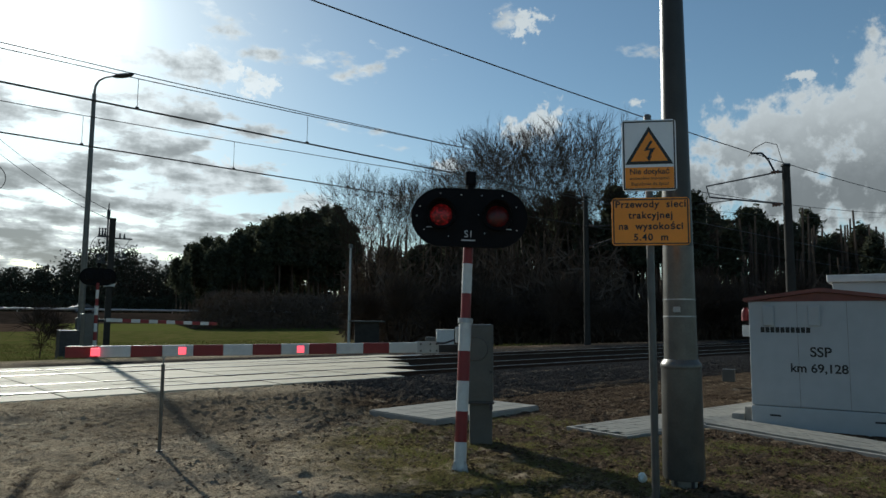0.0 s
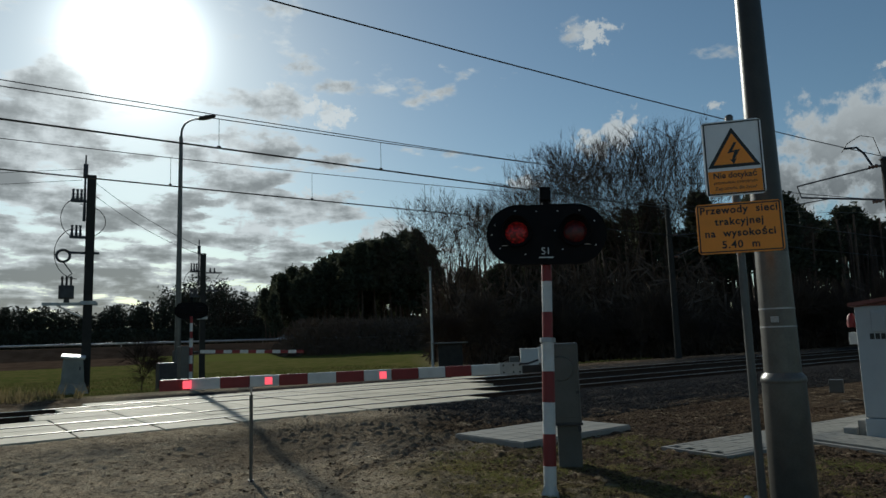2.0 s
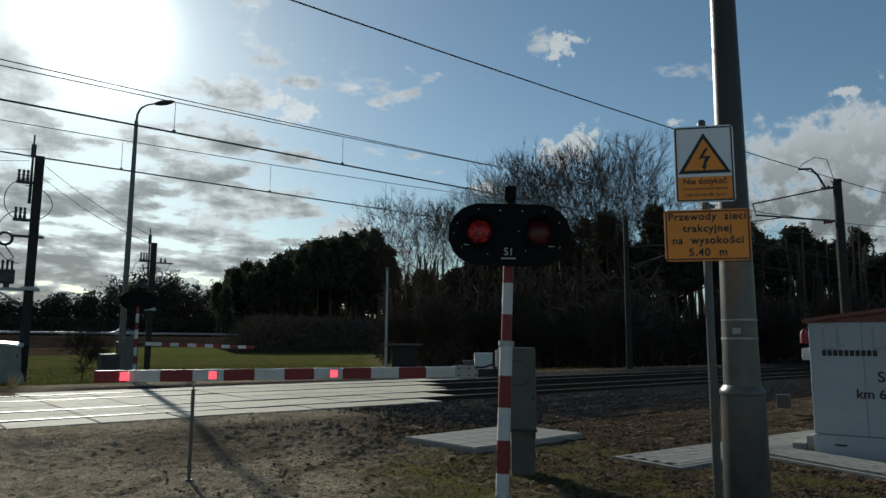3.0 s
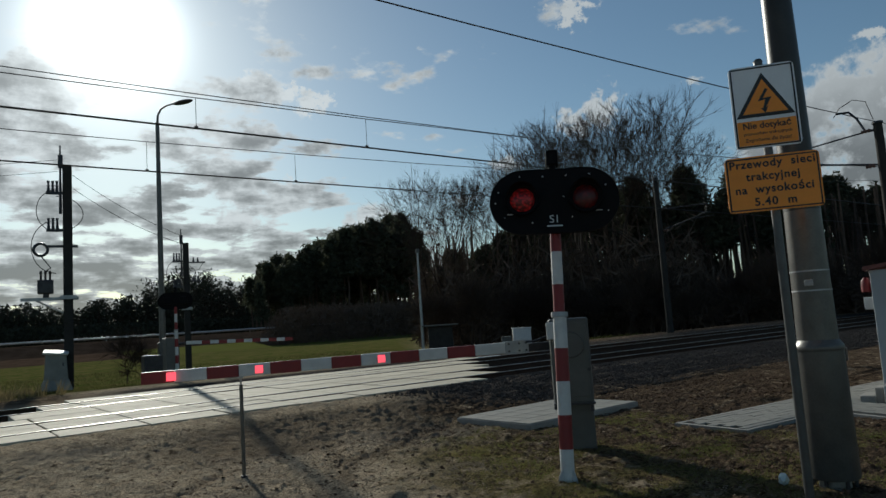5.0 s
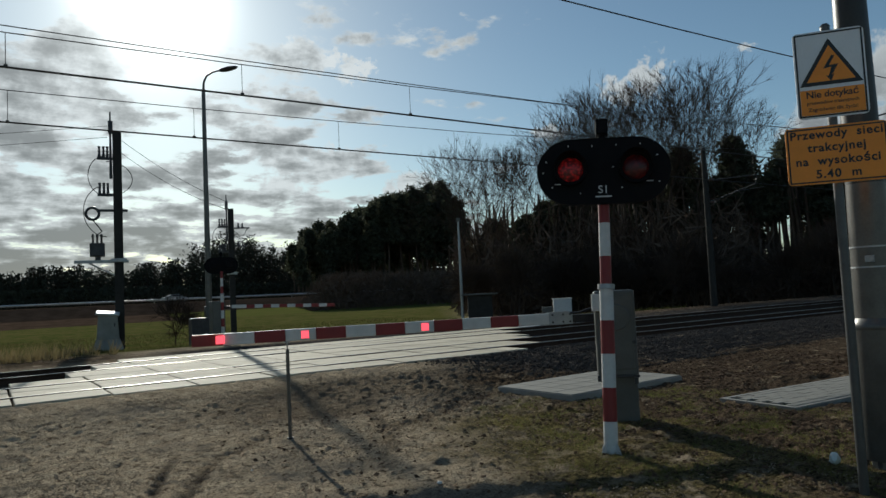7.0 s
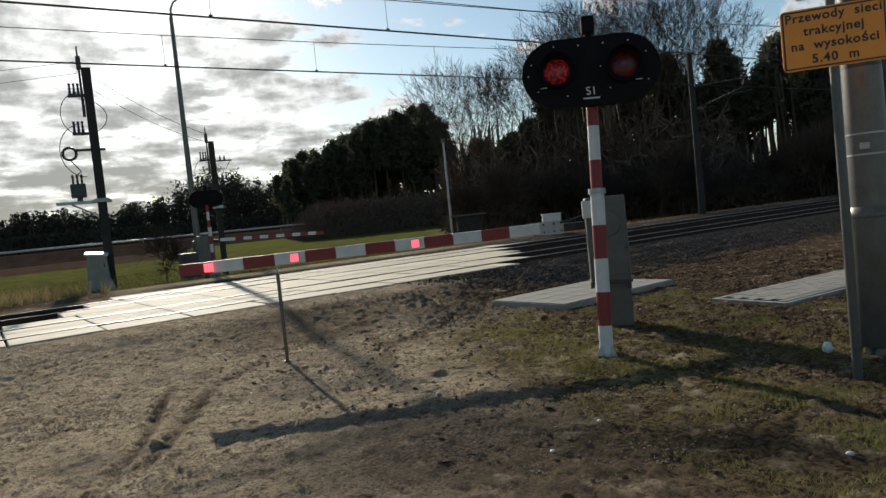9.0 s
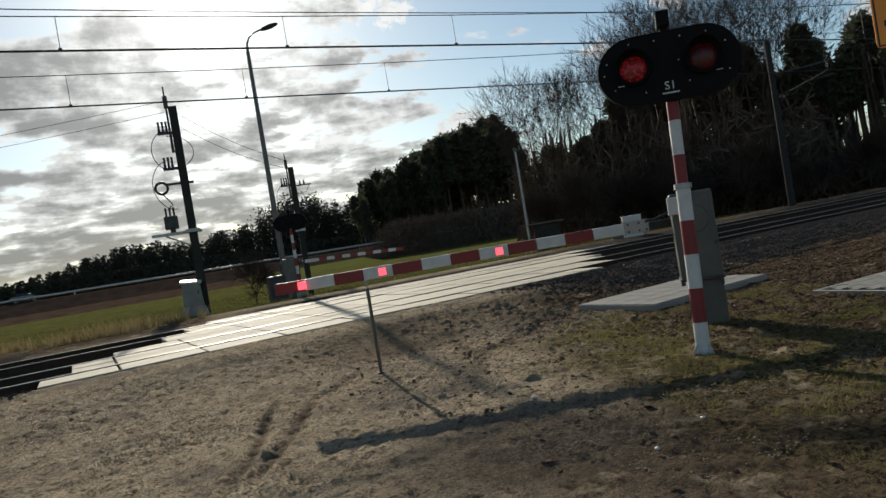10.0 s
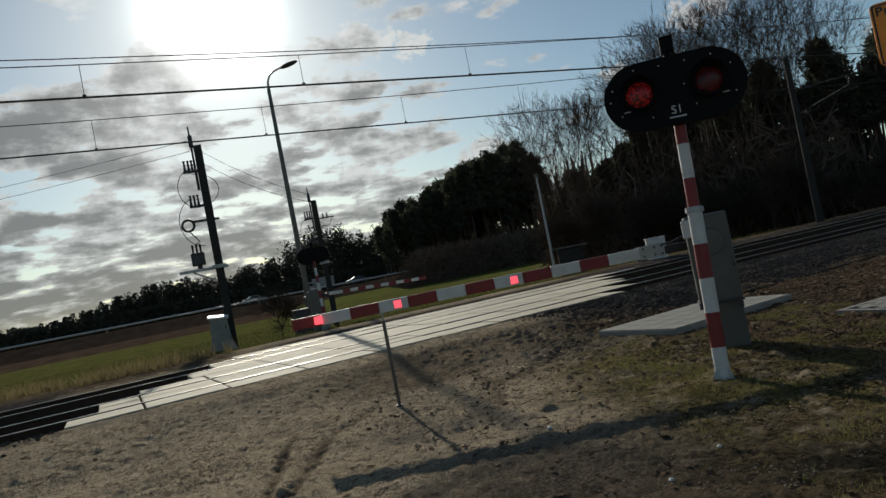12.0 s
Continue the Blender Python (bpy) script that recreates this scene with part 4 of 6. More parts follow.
def build_big_pole():
    t = thing("traction_pole", pose(5.53, 2.19, 0), "tall grey steel tube pole with a wider sleeve below", "pole")
    bm = B()
    tube(bm, [(0, 0, 0.07), (0, 0, 0.09), (0, 0, 1.02)], [0.170, 0.179, 0.170], 40)
    part("sleeve", bm, "tube", t, "wide lower sleeve")
    bm = B()
    tube(bm, [(0, 0, -0.25), (0, 0, 0.09)], 0.11, 24)
    part("foot", bm, "concrete", t, "concrete stub below the sleeve")
    for k in range(6):
        bm = B()
        a = math.pi * k / 3
        tube(bm, [(0.14 * math.cos(a), 0.14 * math.sin(a), -0.1), (0.14 * math.cos(a), 0.14 * math.sin(a), 0.085)], 0.016, 8)
        part("anchor_bolt", bm, "darkmetal", t)
    bm = B()
    tube(bm, [(0, 0, 1.02), (0, 0, 1.035), (0, 0, 1.06), (0, 0, 1.10)], [0.176, 0.179, 0.175, 0.145], 40)
    part("weld_collar", bm, "tube", t)
    bm = B()
    tube(bm, [(0, 0, 1.08), (0, 0, 1.6), (0, 0, 2.1)], [0.145, 0.138, 0.132], 40)
    part("lower_shaft", bm, "tube", t)
    # upper part: contrast against the sky put into a darker colour
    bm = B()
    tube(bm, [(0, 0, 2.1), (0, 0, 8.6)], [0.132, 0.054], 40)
    part("shaft", bm, "weathered", t, "upper shaft darkened to look backlit")
    for z in (1.47, 1.62):
        bm = B()
        r = 0.145 - (z - 1.1) * 0.0130
        tube(bm, [(0, 0, z), (0, 0, z + 0.012)], r + 0.003, 40)
        part("strap", bm, "steel", t)
    bm = B()
    box(bm, -0.03, -0.158, 1.51, 0.03, -0.143, 1.56, 0.004)
    part("earth_clamp", bm, "steel", t, m=pose(0, 0, 0, 0, 0, -70))


build_big_pole()


# ---- relay cabinets and paving ----
def build_cabinet():
    t = thing("relay_cabinet", pose(9.74, 3.43, 0, 0, 0, -75.5), "white rendered relay cabinet with a brown gabled roof, standing on paving", "cabinet")
    w, d, h = 1.84, 2.4, 1.72
    bm = B()
    box(bm, 0, 0, 0.27, w, d, h, 0.012)
    body = part("body", bm, "cabinet", t)
    bm = B()
    box(bm, -0.008, -0.012, -0.1, w + 0.008, d, 0.262, 0.01)
    part("plinth", bm, "cabinet", t)
    bm = B()
    for (a0, b0, a1, b1) in ((-0.06, 0.0, w / 2, 0.13), (w / 2, 0.13, w + 0.06, 0.0)):
        vs = []
        for y in (-0.07, d + 0.07):
            for dz in (0, 0.05):
                vs.append([bm.verts.new((a0, y, h + b0 + dz)), bm.verts.new((a1, y, h + b1 + dz))])
        q = vs
        bm.faces.new((q[0][0], q[0][1], q[1][1], q[1][0]))
        bm.faces.new((q[2][0], q[2][1], q[3][1], q[3][0]))
        bm.faces.new((q[1][0], q[1][1], q[3][1], q[3][0]))
        bm.faces.new((q[0][0], q[0][1], q[2][1], q[2][0]))
    part("roof", bm, "roofred", t, "brown sheet metal gable roof")
    bm = B()
    v = [[bm.verts.new((x, y, z)) for x, z in ((0.0, h), (w, h), (w / 2, h + 0.125))] for y in (0.0, d)]
    bm.faces.new(v[0])
    bm.faces.new(v[1][::-1])
    bm.faces.new((v[0][0], v[1][0], v[1][1], v[0][1]))
    part("gable", bm, "roofred", t)
    for x in (0.26, 0.83):
        bm = B()
        box(bm, x - 0.075, -0.035, 1.38, x + 0.075, -0.001, 1.66, 0.012)
        vent = part("vent", bm, "cabinet", t)
        for k in range(5):
            bm = B()
            box(bm, x - 0.06, -0.042, 1.41 + 0.05 * k, x + 0.06, -0.036, 1.43 + 0.05 * k)
            part("slat", bm, "cabinet", vent)
    # maker's mark as plain letters-sized blocks
    for k in range(10):
        bm = B()
        box(bm, 0.15 + k * 0.064, -0.0045, 1.285, 0.15 + k * 0.064 + 0.05, -0.0005, 1.36)
        part("mark", bm, "ink", t)
    writing("text_line", "SSP", 0.185, "ink", t, pose(0.89, -0.003, 1.02, 90), bold=0.003)
    writing("text_line", "km 69,128", 0.165, "ink", t, pose(0.86, -0.003, 0.80, 90), bold=0.003)
    for x in (0.62, 1.22):
        bm = B()
        box(bm, x - 0.003, -0.0035, 0.27, x + 0.003, 0.001, 1.72)
        part("seam", bm, "concrete", t)
    for x in (0.3, 1.55):
        bm = B()
        box(bm, x - 0.07, -0.018, 0.13, x + 0.07, -0.0125, 0.155)
        part("lifting_slot", bm, "darkmetal", t)
    bm = B()
    tube(bm, [(-0.09, 0.3, 1.45), (-0.09, 0.3, 1.52), (-0.09, 0.3, 1.60), (-0.09, 0.3, 1.64)], [0.06, 0.062, 0.055, 0.02], 14)
    part("beacon", bm, "red", t, "small red dome light")
    bm = B()
    box(bm, -0.12, 0.15, 1.22, -0.001, 0.45, 1.38, 0.01)
    part("side_box", bm, "white", t)
    bm = B()
    box(bm, -0.30, 0.1, 0.0, -0.12, 0.5, 0.12, 0.02)
    box(bm, -0.13, 0.15, 0.0, -0.03, 0.45, 0.22, 0.02)
    part("step_block", bm, "concrete", t)
    # second container behind
    t2 = thing("equipment_container", pose(12.9, 3.35, 0, 0, 0, -75.5), "white flat-roofed equipment container behind the relay cabinet", "cabinet")
    bm = B()
    box(bm, 0, 0, 0, 3.4, 2.2, 2.12, 0.015)
    part("body", bm, "cabinet", t2)
    bm = B()
    box(bm, -0.08, -0.08, 2.122, 3.48, 2.28, 2.25, 0.02)
    part("roof", bm, "white", t2)
    t3 = thing("equipment_container", pose(16.5, 3.0, 0, 0, 0, -75.5), "taller white equipment housing with a framed panel", "cabinet")
    bm = B()
    box(bm, 1.55, 0, 0, 3.9, 2.0, 2.95, 0.02)
    b3 = part("body", bm, "cabinet", t3)
    bm = B()
    box(bm, 1.60, -0.03, 2.35, 2.3, -0.002, 2.9, 0.01)
    part("panel", bm, "darkmetal", b3)


build_cabinet()


def build_paving():
    t = thing("footpath", pose(0, 0, 0), "grey concrete block footpath beside the cabinet", "path", kind="structure")
    b0 = B()
    box(b0, -0.099, -0.0487, -0.06, 0.099, 0.0487, 0, 0.003)
    first = part("paver", b0, "paver", t, m=pose(7.6, 4.2, 0.03))
    me = first.data
    rng = random.Random(8)
    count = 1
    verts, faces = [], []
    cube = [(-1, -1, -1), (1, -1, -1), (1, 1, -1), (-1, 1, -1), (-1, -1, 1), (1, -1, 1), (1, 1, 1), (-1, 1, 1)]
    cf = [(0, 1, 5, 4), (1, 2, 6, 5), (2, 3, 7, 6), (3, 0, 4, 7), (4, 5, 6, 7)]
    strips = [((7.42, 3.92), -4.0, 5.6, 0.85), ((9.80, 3.95), -104.5, 4.2, 0.75)]
    bm = B()
    for (ox, oy), turn, length, width in strips:
        u = Vector((math.cos(radians(turn)), math.sin(radians(turn)), 0))
        v = Vector((-u.y, u.x, 0)) * (1 if turn > -90 else -1)
        o = Vector((ox, oy, 0))
        for i in range(int(length / 0.2)):
            for j in range(int(width / 0.1)):
                a, b = i * 0.2 + (0.1 if j % 2 else 0), j * 0.1 + 0.05
                p = o + u * a + v * b
                z = (0.04 if turn > -90 else 0.046) + rng.uniform(-0.003, 0.003)
                if count < 300 and a < 3.2:
                    ob = new("paver", me)
                    ob.parent, ob.matrix_basis = t, pose(p.x, p.y, z, rng.uniform(-0.6, 0.6), rng.uniform(-0.6, 0.6), turn)
                    count += 1
                else:
                    k = len(verts)
                    for c in cube:
                        q = p + u * (c[0] * 0.0985) + v * (c[1] * 0.0485)
                        verts.append((q.x, q.y, z - 0.03 + c[2] * 0.03))
                    faces += [tuple(k + w for w in f) for f in cf]
        for a0, b0, a1, b1 in ((-0.17, -0.06, -0.11, width + 0.06), (-0.11, -0.06, length, -0.005), (-0.11, width + 0.005, length, width + 0.06)):
            pts = [o + u * a + v * b for a, b in ((a0, b0), (a1, b0), (a1, b1), (a0, b1))]
            zt = 0.032 if turn > -90 else 0.027
            lo, hi = [bm.verts.new((q.x, q.y, -0.1)) for q in pts], [bm.verts.new((q.x, q.y, zt)) for q in pts]
            bm.faces.new(hi)
            for k in range(4):
                bm.faces.new((lo[k], lo[(k + 1) % 4], hi[(k + 1) % 4], hi[k]))
    part("edging", bm, "concrete", t)
    tagged(raw_mesh("pavers", verts, faces, "paver", t), kind="stuff")


build_paving()

PAD = pose(6.15, 6.12, 0, 0, 0, 3)
bm = B()
box(bm, 0, 0, -0.15, 2.30, 1.42, 0.078, 0.01)
slab = tagged(part("concrete_pad", bm, "concrete", None, m=PAD), "pale concrete pad set in the ground near the track", "pad", kind="structure")
me = None
for i in range(7):
    for j in range(4):
        m = pose(0.17 + 0.327 * i, 0.19 + 0.347 * j, 0.09)
        if me is None:
            b0 = B()
            box(b0, -0.159, -0.169, -0.03, 0.159, 0.169, 0, 0.006)
            ob = part("tile", b0, "paver", slab, m=m)
            me = ob.data
        else:
            ob = new("tile", me)
            ob.parent, ob.matrix_basis = slab, m


# ---- masts, lamp and boxes beyond the line ----
def build_cable_mast(x, y, z, h, label, rz=0, trafo=True, size=1.0):
    t = thing("cable_mast", pose(x, y, z, 0, 0, rz) @ Matrix.Diagonal((size, size, size, 1)), label, "mast", "cable masts")
    bm = B()
    for s in (-1, 1):
        box(bm, -0.14, s * 0.10 - 0.05, -0.9, 0.14, s * 0.10 + 0.05, h)
    for k in range(int(h / 0.9)):
        box(bm, -0.13, -0.05, 0.4 + k * 0.9, 0.13, 0.05, 0.62 + k * 0.9)
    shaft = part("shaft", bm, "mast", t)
    bm = B()
    tube(bm, [(-0.2, 0, h - 1.6), (-0.2, 0, h + 0.72)], [0.05, 0.025], 8)
    box(bm, -0.27, -0.05, h - 0.05, -0.12, 0.05, h + 0.4, 0.02)
    part("spike", bm, "darkmetal", t)
    for k, zz in enumerate((h - 0.95, h - 2.2)):
        bm = B()
        box(bm, -0.62, -0.05, zz, 0.0, 0.05, zz + 0.09)
        for q in (-0.55, -0.42, -0.3):
            tube(bm, [(q, 0, zz + 0.09), (q, 0, zz + 0.2), (q, 0, zz + 0.21), (q, 0, zz + 0.3), (q, 0, zz + 0.31), (q, 0, zz + 0.45)], [0.05, 0.05, 0.025, 0.055, 0.025, 0.05], 10)
        part("insulator_bracket", bm, "darkmetal", t)
    # loops of cable
    for k, (r, zc) in enumerate(((0.55, h - 1.5), (0.48, h - 1.6), (0.7, h - 2.7))):
        bm = B()
        tube(bm, [(-0.35 - r * math.sin(a) * (1 if k != 1 else -1.7), 0.02 * k, zc + r * 1.25 * math.cos(a)) for a in (math.pi * i / 14 for i in range(15))], 0.014, 6)
        part("cable_loop", bm, "wire", t)
    if trafo:
        bm = B()
        box(bm, -1.35, -0.06, 2.88, 0.3, 0.06, 2.98)
        tube(bm, [(-0.9, 0, 2.88), (0, 0, 2.4)], 0.03, 8)
        part("platform", bm, "steel", t)
        bm = B()
        box(bm, -0.88, -0.18, 3.1, -0.42, 0.18, 3.55, 0.03)
        for q in (-0.78, -0.65, -0.52):
            tube(bm, [(q, 0, 3.55), (q, 0, 3.75), (q, 0, 3.76), (q, 0, 3.86)], [0.035, 0.03, 0.05, 0.03], 8)
        box(bm, -0.72, -0.1, 2.98, -0.55, 0.1, 3.1)
        part("transformer", bm, "darkmetal", t, "small dark transformer")
        bm = B()
        ring = [(-0.78 + 0.2 * math.cos(a), 0, 4.55 + 0.2 * math.sin(a)) for a in (2 * math.pi * i / 18 for i in range(19))]
        tube(bm, ring, 0.045, 8, cap=False)
        box(bm, -0.6, -0.03, 4.62, 0.3, 0.03, 4.70)
        tube(bm, [(-0.78, 0, 4.35), (-0.6, 0.02, 4.1), (-0.5, 0.02, 3.95), (-0.62, 0, 3.86)], 0.02, 6)
        part("cable_coil", bm, "darkmetal", t)
    else:
        for zz, ln in ((h - 1.0, 0.9), (h - 1.9, 0.75)):
            bm = B()
            box(bm, 0.0, -0.04, zz, ln, 0.04, zz + 0.06)
            tube(bm, [(ln - 0.1, 0, zz), (ln - 0.3, 0, zz - 0.35), (0.2, 0, zz - 0.4), (0.1, 0, zz - 0.1)], 0.016, 6)
            for q in (0.35, 0.55):
                tube(bm, [(q, 0, zz + 0.06), (q, 0, zz + 0.28)], [0.05, 0.03], 8)
            part("insulator_bracket", bm, "darkmetal", t)
    bm = B()
    box(bm, -0.24, -0.24, 2.9, 0.24, 0.24, 3.02)
    part("clamp", bm, "steel", t)
    return t


build_cable_mast(6.05, 39.3, -0.58, 7.35, "grey concrete mast with cable loops, insulators and a small transformer", -8, size=1.545)
build_cable_mast(10.48, 34.4, 0.0, 6.2, "far grey cable mast with short brackets", -15, trafo=False)

t = thing("street_lamp", pose(7.68, 28.35, -0.1), "tall slender grey street lamp with a curved arm", "street lamp")
bm = B()
tube(bm, [(0, 0, -1.2), (0, 0, 2.2), (0, 0, 10.4)], [0.135, 0.12, 0.075], 16)
part("pole", bm, "tube", t)
bm = B()
tube(bm, [(0, 0, 10.35), (0.02, -0.02, 10.7), (0.12, -0.1, 10.95), (0.3, -0.24, 11.08), (0.62, -0.5, 11.17)], [0.05, 0.045, 0.04, 0.035, 0.035], 10)
part("arm", bm, "tube", t)
bm = B()
bmesh.ops.create_uvsphere(bm, u_segments=16, v_segments=10, radius=1, matrix=pose(0.84, -0.68, 11.18, 0, -8, -39) @ Matrix.Diagonal((0.42, 0.16, 0.09, 1)))
part("lamp_head", bm, "darkmetal", t)
bm = B()
box(bm, -0.16, -0.16, 0.9, 0.16, 0.16, 1.5, 0.02)
part("fuse_box", bm, "grey", t)
bm = B()
box(bm, -0.45, -0.2, -1.0, 0.4, 0.3, 0.85, 0.03)
tagged(part("switch_box", bm, "darkmetal", None, m=pose(7.2, 27.6, 0.1)), "dark low switch box at the lamp's foot", "box")

t = thing("trackside_box", pose(5.42, 38.9, -0.58, 0, 0, -10) @ Matrix.Diagonal((1.45, 1.45, 1.45, 1)), "white trackside cabinet on a concrete foot", "cabinet")
def flared(bm, w0, w1, d0, d1, z0, z1):
    box(bm, -1, -1, z0, 1, 1, z1, 0.0)
    for v in bm.verts:
        k = (v.co.z - z0) / (z1 - z0)
        v.co.x *= w0 + (w1 - w0) * k
        v.co.y *= d0 + (d1 - d0) * k


bm = B()
flared(bm, 0.36, 0.30, 0.28, 0.26, 0.35, 1.22)
body = part("body", bm, "concrete", t)
bm = B()
box(bm, -0.38, -0.34, 0, 0.38, 0.34, 0.07, 0.02)
part("lid", bm, "white", t, "sloping white lid", pose(0, 0, 1.24, 8, 6, 0))
bm = B()
flared(bm, 0.56, 0.38, 0.42, 0.30, -0.2, 0.345)
part("foot", bm, "concrete", t)
bm = B()
box(bm, 0.20, -0.295, 0.8, 0.24, -0.27, 0.92)
part("handle", bm, "darkmetal", body)

t = thing("antenna_pole", pose(24.8, 34.95, 0), "slender grey pole beside a low kiosk", "pole")
bm = B()
tube(bm, [(0, 0, -1.0), (0, 0, 5.85)], [0.10, 0.06], 12)
part("pole", bm, "steel", t)
bm = B()
box(bm, -0.1, -0.1, 5.85, 0.1, 0.1, 6.1, 0.02)
part("unit", bm, "grey", t)
t = thing("kiosk", pose(25.9, 34.6, 0, 0, 0, -35), "low grey kiosk with a flat overhanging roof", "kiosk")
bm = B()
box(bm, -0.75, -0.6, -1.0, 0.75, 0.6, 1.25, 0.02)
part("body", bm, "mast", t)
bm = B()
box(bm, -1.1, -0.85, 1.252, 1.1, 0.85, 1.34, 0.02)
part("roof", bm, "grey", t)

t = thing("white_cabinet", pose(19.3, 20.2, 0.1, 0, 0, -40) @ Matrix.Diagonal((0.85, 0.85, 0.85, 1)), "pair of white trackside cabinets beyond the line", "cabinet")
bm = B()
box(bm, -0.42, -0.3, -0.1, 0.42, 0.3, 1.05, 0.02)
part("body", bm, "white", t)
bm = B()
box(bm, -0.45, -0.33, 1.052, 0.45, 0.33, 1.09, 0.01)
part("lid", bm, "white", t)
bm = B()
box(bm, -0.95, -0.2, -0.1, -0.5, 0.2, 0.72, 0.02)
part("side_unit", bm, "grey", t)
bm = B()
box(bm, -0.13, -0.08, 0.0, 0.13, 0.08, 0.27, 0.015)
tagged(part("track_box", bm, "grey", None, m=pose(14.9, 6.2, 0.12, 0, 0, -70)), "small pale box beside the track ballast", "box")


def build_catenary_mast(x, y, z, h, label, toward):
    t = thing("catenary_mast", pose(x, y, z), label, "mast", "catenary masts")
    bm = B()
    tube(bm, [(0, 0, -1.0), (0, 0, h)], [0.17, 0.12], 16)
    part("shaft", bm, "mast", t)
    bm = B()
    tube(bm, [(0, 0, h), (0, 0, h + 0.06)], [0.16, 0.14], 12)
    part("cap", bm, "darkmetal", t)
    bm = B()
    s = toward
    tube(bm, [(0, 0, 5.2), (0, s * 2.6, 5.75)], 0.03, 8)
    tube(bm, [(0, 0, 6.3), (0, s * 2.7, 6.15)], 0.025, 8)
    tube(bm, [(0, s * 1.7, 5.55), (0, s * 3.0, 5.55)], 0.018, 8)
    tube(bm, [(0, s * 2.6, 5.75), (0, s * 2.7, 6.15)], 0.02, 8)
    part("cantilever", bm, "darkmetal", t)
    for zz in (5.22, 6.3):
        bm = B()
        tube(bm, [(0, s * 0.2, zz), (0, s * 0.25, zz), (0, s * 0.3, zz), (0, s * 0.35, zz), (0, s * 0.4, zz), (0, s * 0.45, zz)], [0.03, 0.07, 0.03, 0.07, 0.03, 0.07], 10)
        part("insulator", bm, "insul", t)
    return t


build_catenary_mast(29.45, 20.45, 0, 7.9, "grey catenary mast with a cantilever beyond the tracks", -1)
m = build_catenary_mast(22.8, 7.82, 0, 6.45, "dark catenary mast with a cantilever and a feeder bracket", 1)
bm = B()
tube(bm, [(0, 0, 6.25), (0, 0.35, 6.3), (0, 0.55, 6.75), (0, 0.75, 7.0), (0, 1.1, 7.05)], 0.035, 8)
part("feeder_bracket", bm, "darkmetal", m)
bm = B()
tube(bm, [(0, 1.2, 6.95), (0, 1.0, 7.2), (0, 0.6, 7.35), (0, 0.25, 7.2), (0, 0.1, 6.6)], 0.012, 6)
part("jumper", bm, "wire", m)
for px in (-30, 60):
    build_catenary_mast(px, 20.15, 0, 7.9, "grey catenary mast with a cantilever beyond the tracks", -1)


# ---- far road ----
def build_far_road():
    prof = [(104, -0.80), (119, 0.35), (124, 2.05), (126.5, 2.2), (134.5, 2.2), (137, 2.05), (145, -0.2)]
    bm = B()
    xs = list(range(-700, 501, 25))
    g = [[bm.verts.new((x, y + 3 * math.sin(x * 0.006), z + (0.15 * math.sin(x * 0.02 + y) if z < 2.1 else 0))) for y, z in prof] for x in xs]
    for a, b in zip(g, g[1:]):
        for k in range(len(prof) - 1):
            f = bm.faces.new((a[k], a[k + 1], b[k + 1], b[k]))
            f.material_index = (2 if a[0].co.x > 5 else 0, 0, 0, 1, 0, 0)[k]
    tagged(part("far_road", bm, ["bank", "asphalt", "turf"]), "distant raised road with dry grass banks", "road", kind="structure")
    # steel tube on posts, added to catch the sun as the road's bright line
    bm = B()
    tube(bm, [(x, 126.6 + 3 * math.sin(x * 0.006), 2.75) for x in xs], 0.17, 10)
    for a in xs:
        box(bm, a - 0.06, 126.75 + 3 * math.sin(a * 0.006), 2.0, a + 0.06, 126.85 + 3 * math.sin(a * 0.006), 2.8)
    tagged(part("guard_rail", bm, "railtop"), "long steel rail along the distant road, added for its bright line", "guard rail", kind="structure")


build_far_road()


